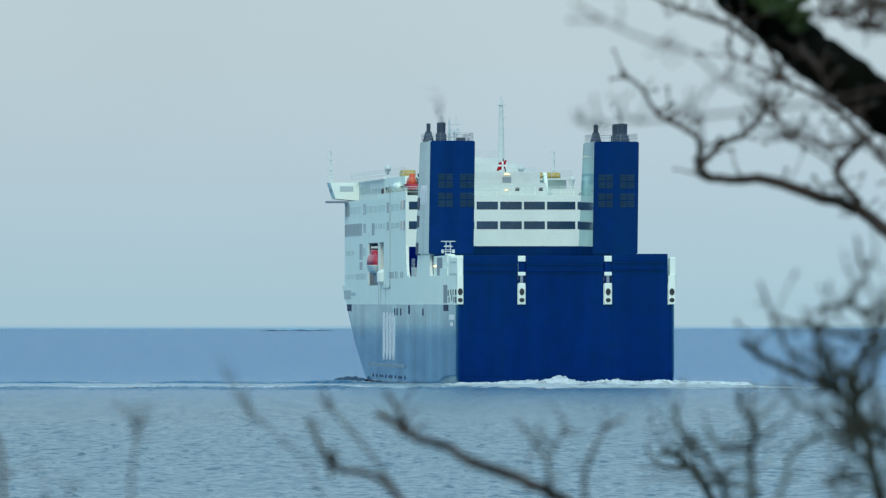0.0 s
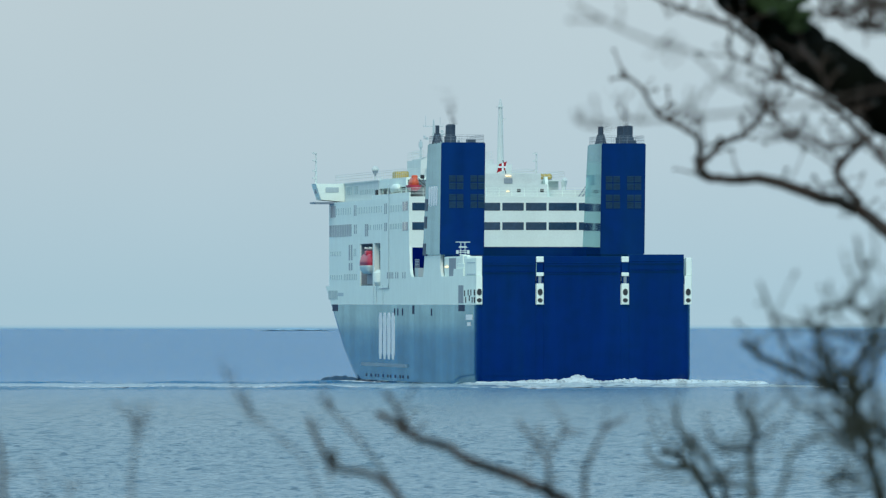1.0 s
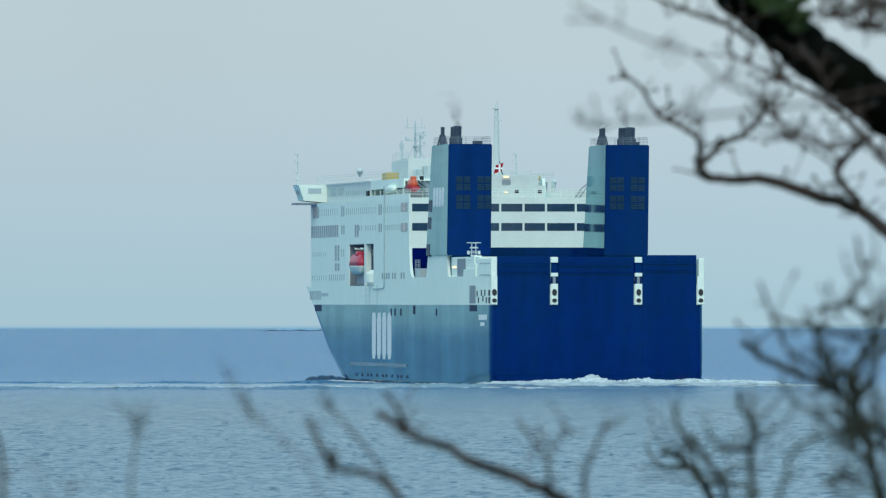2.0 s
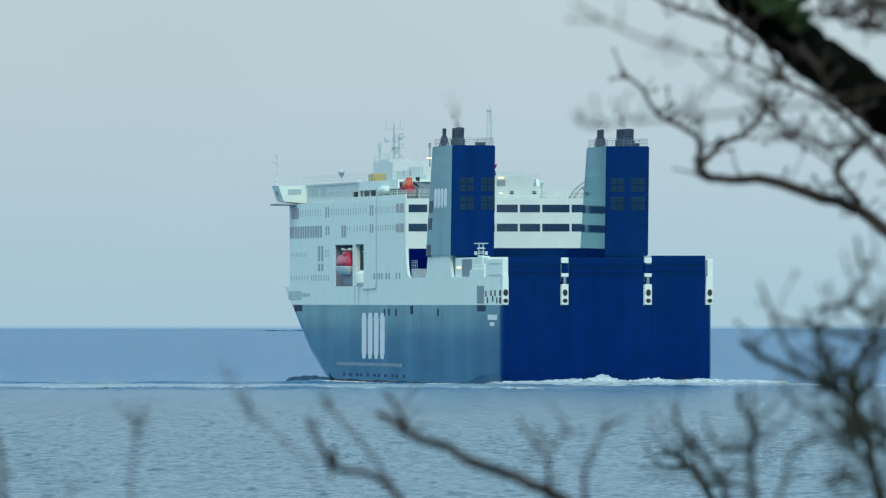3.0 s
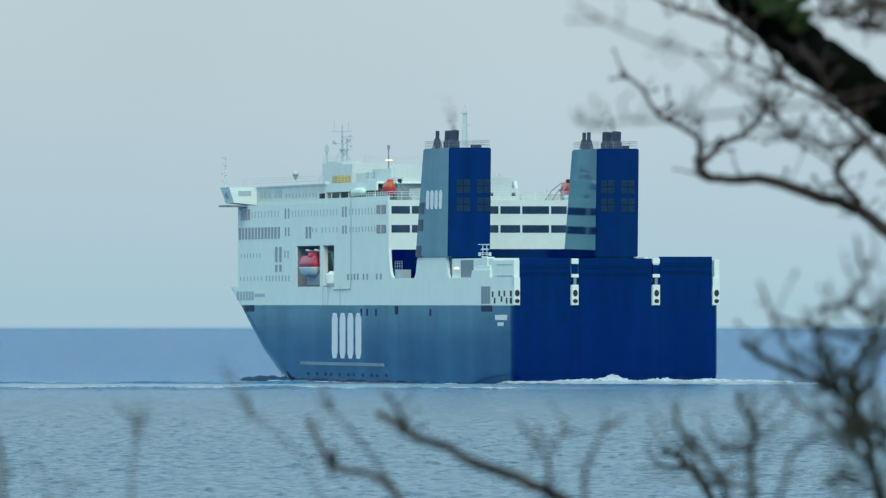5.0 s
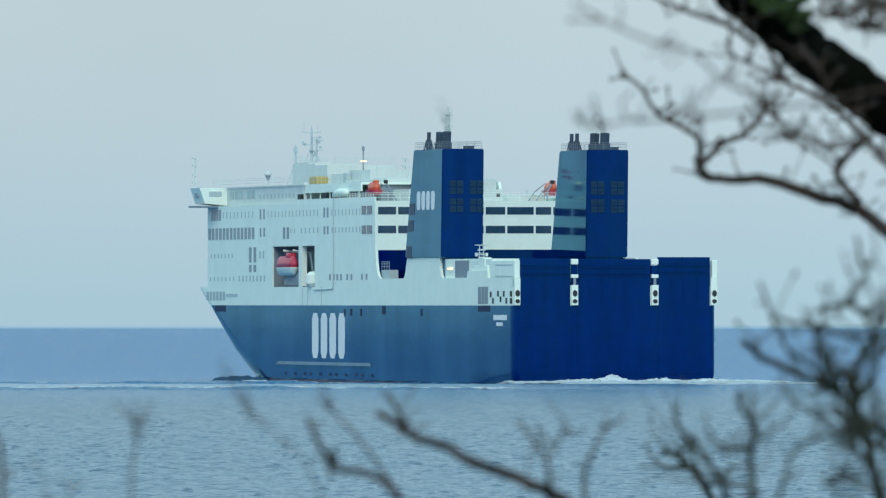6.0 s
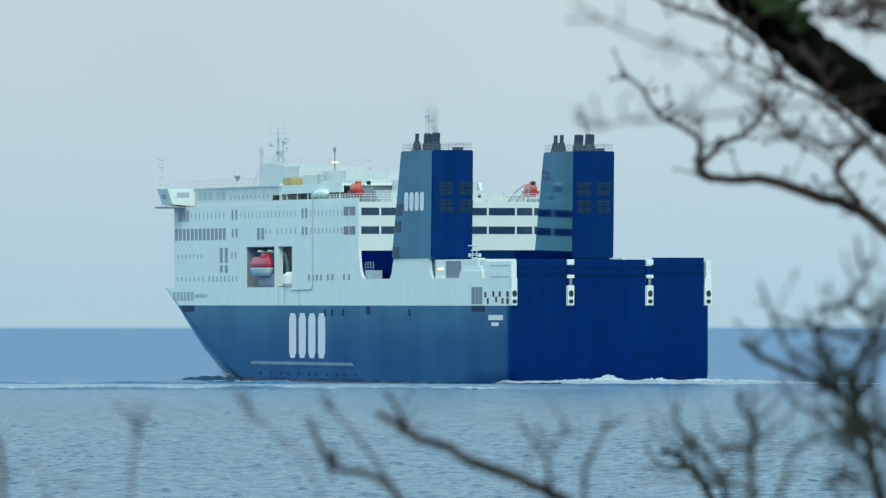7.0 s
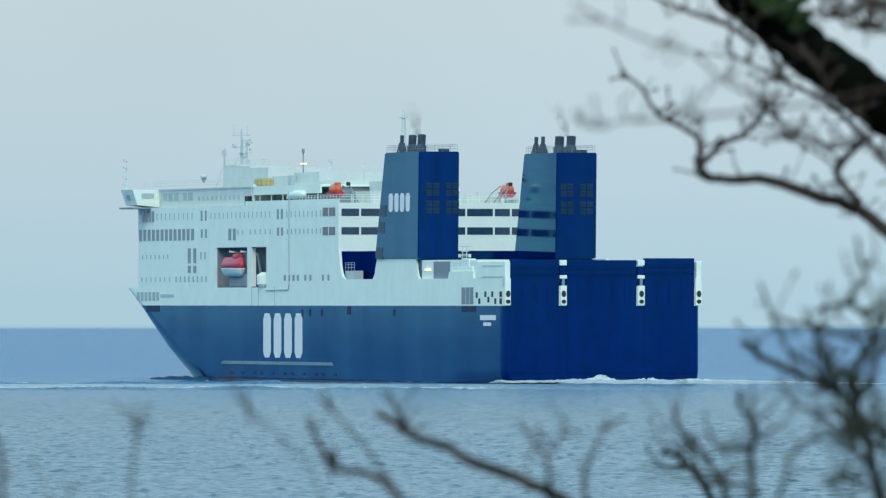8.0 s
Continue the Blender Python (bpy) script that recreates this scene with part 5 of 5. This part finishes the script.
bush("tree", "bare mossy-barked shore tree with crooked budding branches", [
    (32, 0.0669, 0.0611, [(1.333, 10.072), (1.187, 10.196), (1.042, 10.298), (0.926, 10.393), (0.809, 10.494), (0.678, 10.596)]),
    (33, 0.0205, 0.0095, [(1.405, 9.733), (1.285, 9.813), (1.177, 9.911), (1.105, 9.976), (0.984, 10.011), (0.864, 10.053), (0.774, 10.056), (0.699, 10.065), (0.681, 10.089)]),
    (34, 0.0101, 0.0054, [(0.702, 10.100), (0.702, 10.163), (0.666, 10.199), (0.589, 10.241), (0.535, 10.318), (0.489, 10.357)]),
    (34, 0.0108, 0.007, [(0.705, 10.103), (0.759, 10.159), (0.829, 10.193), (0.872, 10.241), (0.887, 10.261)]),
    (20, 0.0036, 0.0022, [(0.535, 10.050), (0.500, 10.060), (0.453, 10.091), (0.397, 10.129), (0.332, 10.151), (0.267, 10.176), (0.206, 10.208)]),
    (30, 0.0061, 0.0041, [(0.783, 10.198), (0.854, 10.147), (0.943, 10.103), (1.011, 10.122)]),
    (33, 0.012, 0.0113, [(1.105, 9.990), (1.059, 10.038), (1.050, 10.080), (1.077, 10.119), (1.127, 10.166)])] + [
    (33, 0.0098, 0.006, [(1.127, 10.166), (1.074, 10.221), (0.984, 10.278), (0.917, 10.320), (0.876, 10.376), (0.842, 10.443)]),
    (33, 0.009, 0.0068, [(1.127, 10.166), (1.165, 10.106), (1.225, 10.038)]),
    (31, 0.0092, 0.0056, [(0.784, 10.379), (0.713, 10.417), (0.629, 10.449), (0.530, 10.492)]),
    (30, 0.0055, 0.0034, [(0.834, 10.267), (0.759, 10.299), (0.704, 10.335), (0.690, 10.378)]),
    (30, 0.0061, 0.0041, [(1.113, 10.433), (1.038, 10.395), (0.977, 10.426), (0.929, 10.474)]),
    (29, 0.0046, 0.0026, [(0.923, 10.038), (0.865, 10.090), (0.812, 10.119), (0.753, 10.119)])] + [
    (28, 0.0045, 0.0025, [(0.810, 10.310), (0.835, 10.259), (0.873, 10.182), (0.950, 10.138)]),
    (20, 0.0036, 0.0018, [(0.742, 10.080), (0.560, 10.044), (0.424, 10.030), (0.360, 10.024), (0.296, 10.022), (0.246, 10.011), (0.210, 10.021)]),
    (30, 0.0061, 0.0034, [(1.127, 10.365), (1.027, 10.392), (0.997, 10.426), (0.966, 10.456), (0.950, 10.488)]),
    (30, 0.0048, 0.0027, [(1.038, 10.395), (1.044, 10.433), (1.053, 10.474)]),
    (30, 0.0048, 0.0027, [(1.027, 10.392), (0.977, 10.408), (0.936, 10.425), (0.892, 10.430)]),
    (29, 0.0053, 0.0033, [(1.076, 10.403), (1.023, 10.423), (0.984, 10.446)])], 3, trunk=True, twigs=17)

bush("shrub", "dense bare brown shrub with reddish buds", [
    (26, 0.013, 0.0083, [(0.918, 9.228), (0.903, 9.346), (0.876, 9.453), (0.856, 9.506), (0.821, 9.547), (0.752, 9.578), (0.675, 9.612), (0.624, 9.649)]),
    (25, 0.0091, 0.0045, [(0.823, 9.514), (0.842, 9.600), (0.865, 9.668), (0.905, 9.747)]),
    (24, 0.0065, 0.0033, [(0.831, 9.670), (0.814, 9.708), (0.781, 9.725), (0.757, 9.707)]),
    (23, 0.0068, 0.0037, [(0.726, 9.568), (0.686, 9.610), (0.639, 9.641), (0.615, 9.694), (0.592, 9.767)]),
    (24, 0.0076, 0.0044, [(0.803, 9.485), (0.847, 9.452), (0.912, 9.419)]),
    (22, 0.005, 0.0025, [(0.694, 9.575), (0.666, 9.625), (0.656, 9.675), (0.631, 9.720)]),
    (21, 0.0053, 0.0029, [(0.741, 9.324), (0.751, 9.477), (0.722, 9.582), (0.741, 9.706), (0.712, 9.773), (0.736, 9.811)])] + [
    (21, 0.0043, 0.0024, [(0.722, 9.582), (0.665, 9.554), (0.607, 9.554), (0.579, 9.582)]),
    (20, 0.0041, 0.0023, [(0.674, 9.517), (0.642, 9.498), (0.597, 9.526)]),
    (20, 0.0041, 0.0023, [(0.695, 9.435), (0.651, 9.462), (0.633, 9.416)]),
    (25, 0.0175, 0.0125, [(0.817, 9.469), (0.827, 9.511), (0.821, 9.554), (0.807, 9.584)]),
    (24, 0.012, 0.0076, [(0.792, 9.501), (0.831, 9.490), (0.880, 9.463)]),
    (25, 0.0114, 0.0068, [(0.831, 9.518), (0.848, 9.552), (0.871, 9.575)])] + [
    (24, 0.008, 0.0045, [(0.776, 9.550), (0.760, 9.583), (0.749, 9.616), (0.760, 9.646)]),
    (24, 0.0076, 0.0049, [(0.781, 9.512), (0.795, 9.452), (0.838, 9.395)]),
    (23, 0.0052, 0.0031, [(0.709, 9.388), (0.749, 9.401), (0.796, 9.378)]),
    (24, 0.0049, 0.0027, [(0.749, 9.616), (0.732, 9.648), (0.729, 9.681)])], 4, twigs=9, spray=6, wood=M_MOSSY)

bush("shrub", "bare brown shrub with crooked upright twigs", [
    (30, 0.0136, 0.0089, [(0.745, 9.123), (0.663, 9.239), (0.611, 9.317), (0.568, 9.358), (0.524, 9.369)]),
    (23, 0.0102, 0.006, [(0.566, 9.265), (0.567, 9.369), (0.573, 9.453), (0.579, 9.493), (0.552, 9.537), (0.544, 9.568)]),
    (25, 0.0085, 0.0052, [(0.587, 9.259), (0.553, 9.372), (0.513, 9.435), (0.479, 9.475), (0.467, 9.520)]),
    (22, 0.0063, 0.0035, [(0.556, 9.305), (0.596, 9.405), (0.616, 9.465), (0.656, 9.495)]),
    (23, 0.006, 0.0036, [(0.573, 9.453), (0.519, 9.464), (0.493, 9.495)]),], 5, twigs=8, spray=4, wood=M_MOSSY)

bush("shrub", "bare shrub with one long arching brown branch", [
    (25, 0.0148, 0.0085, [(0.337, 9.247), (0.246, 9.329), (0.177, 9.365), (0.109, 9.390), (0.058, 9.409), (0.016, 9.434), (-0.022, 9.447), (-0.061, 9.461), (-0.093, 9.486), (-0.132, 9.505)]),
    (24, 0.0071, 0.0049, [(-0.053, 9.468), (-0.072, 9.490), (-0.086, 9.520), (-0.107, 9.552)]),
    (24, 0.0066, 0.0040, [(0.219, 9.267), (0.203, 9.354), (0.200, 9.425), (0.175, 9.463), (0.148, 9.496)]),
    (24, 0.0061, 0.0035, [(0.295, 9.266), (0.274, 9.376), (0.288, 9.441), (0.312, 9.480), (0.351, 9.509)]),
    (24, 0.0035, 0.0021, [(0.200, 9.425), (0.224, 9.463), (0.236, 9.507)]),], 6, twigs=6, reach=0.06)

bush("shrub", "bare shrub close by with thick stubby twigs", [
    (24, 0.0096, 0.0061, [(-0.027, 9.245), (-0.092, 9.365), (-0.147, 9.399), (-0.201, 9.410), (-0.233, 9.453), (-0.261, 9.506)]),
    (24, 0.0075, 0.0048, [(-0.201, 9.410), (-0.223, 9.425), (-0.217, 9.391)]),
    (24, 0.0044, 0.0026, [(-0.092, 9.364), (-0.157, 9.463), (-0.244, 9.551)]),], 7, twigs=4, reach=0.05)

bush("shrub", "thin bare shrub with single upright stems", [
    (22, 0.0042, 0.0031, [(-0.540, 9.286), (-0.549, 9.415), (-0.547, 9.495), (-0.553, 9.531), (-0.584, 9.553)]),
    (22, 0.0026, 0.0016, [(-0.184, 9.305), (-0.244, 9.451), (-0.315, 9.510), (-0.359, 9.561), (-0.372, 9.615)]),
    (22, 0.0023, 0.0014, [(-0.315, 9.510), (-0.364, 9.566), (-0.389, 9.600), (-0.399, 9.635)]),
    (22, 0.0034, 0.0022, [(-0.547, 9.495), (-0.534, 9.525), (-0.529, 9.550)]),], 8, twigs=3, reach=0.04, slender=0.62)

bush("shrub", "bare shrub with a few straight brown stems", [
    (22, 0.0084, 0.0062, [(-0.754, 9.285), (-0.770, 9.386), (-0.783, 9.464), (-0.809, 9.526)]),
    (22, 0.0034, 0.0023, [(-0.665, 9.285), (-0.662, 9.375), (-0.655, 9.415)]),
    (22, 0.0025, 0.0016, [(-0.684, 9.305), (-0.706, 9.415), (-0.735, 9.457)]),], 9, twigs=3, reach=0.04, slender=0.62)


# moss on the thick limb of the shore tree
def moss():
    rng = random.Random(5)
    bm = bmesh.new()
    for i in range(70):
        t = rng.random()
        c = Vector((0.92 - 0.11 * t + rng.uniform(-0.02, 0.03), 31.9 + rng.uniform(-0.03, 0.03), 10.45 + 0.07 * t + rng.uniform(-0.02, 0.04)))
        r = rng.uniform(0.008, 0.022)
        m = Matrix.Translation(c) @ Matrix.Diagonal((r * 1.4, r, r * 0.8, 1))
        bmesh.ops.create_icosphere(bm, subdivisions=1, radius=1.0, matrix=m)
    return tagged(part("moss", bm, M_MOSS), "green moss cushions on the thick limb of the tree", "moss", kind="stuff")


moss()


# ---- movement ----
def motions():
    """The ferry steams away and swings its bow to port; wash and smoke go with it, the sea drifts."""
    rows, level, spread = [], [], []
    for i in range(17):
        t = i / 2
        x = 14.9275 + 2.5325 * t - 0.23055 * t * t + 0.000425 * t ** 3
        y = 1503.17 + 16.894 * t - 1.498 * t * t + 0.11856 * t ** 3
        turn = 4.616 + 1.41875 * t - 0.0091 * t * t + 0.001243 * t ** 3
        rows.append((t, pose(x, y, 0.05 - 0.022 * t, 0, 0, turn)))
        spread.append((t, pose(x, y, 0.3 * waterline_dip(y), 0, 0, turn)))
        level.append((t, pose(x, y, 0.7 * waterline_dip(y), 0, 0, turn)))
    walk(ferry, rows)
    for water_part in (wash, bow):
        walk(water_part, level)
    walk(apron, spread)
    walk(port_smoke, [(t, m @ pose(0.3 * math.sin(1.3 * t), 0, 0.2 * math.sin(2.1 * t))) for t, m in rows])
    walk(star_smoke, [(t, m @ pose(0.3 * math.sin(1.1 * t + 1), 0, 0.2 * math.sin(1.9 * t))) for t, m in rows])
    walk(water, [(0, pose(0, 0, WATER)), (8, pose(-9.0, -8.0, WATER))])
    walk(foam_line, [(0, pose(0, 0, 0)), (8, pose(-9.0, -8.0, 0))])


motions()
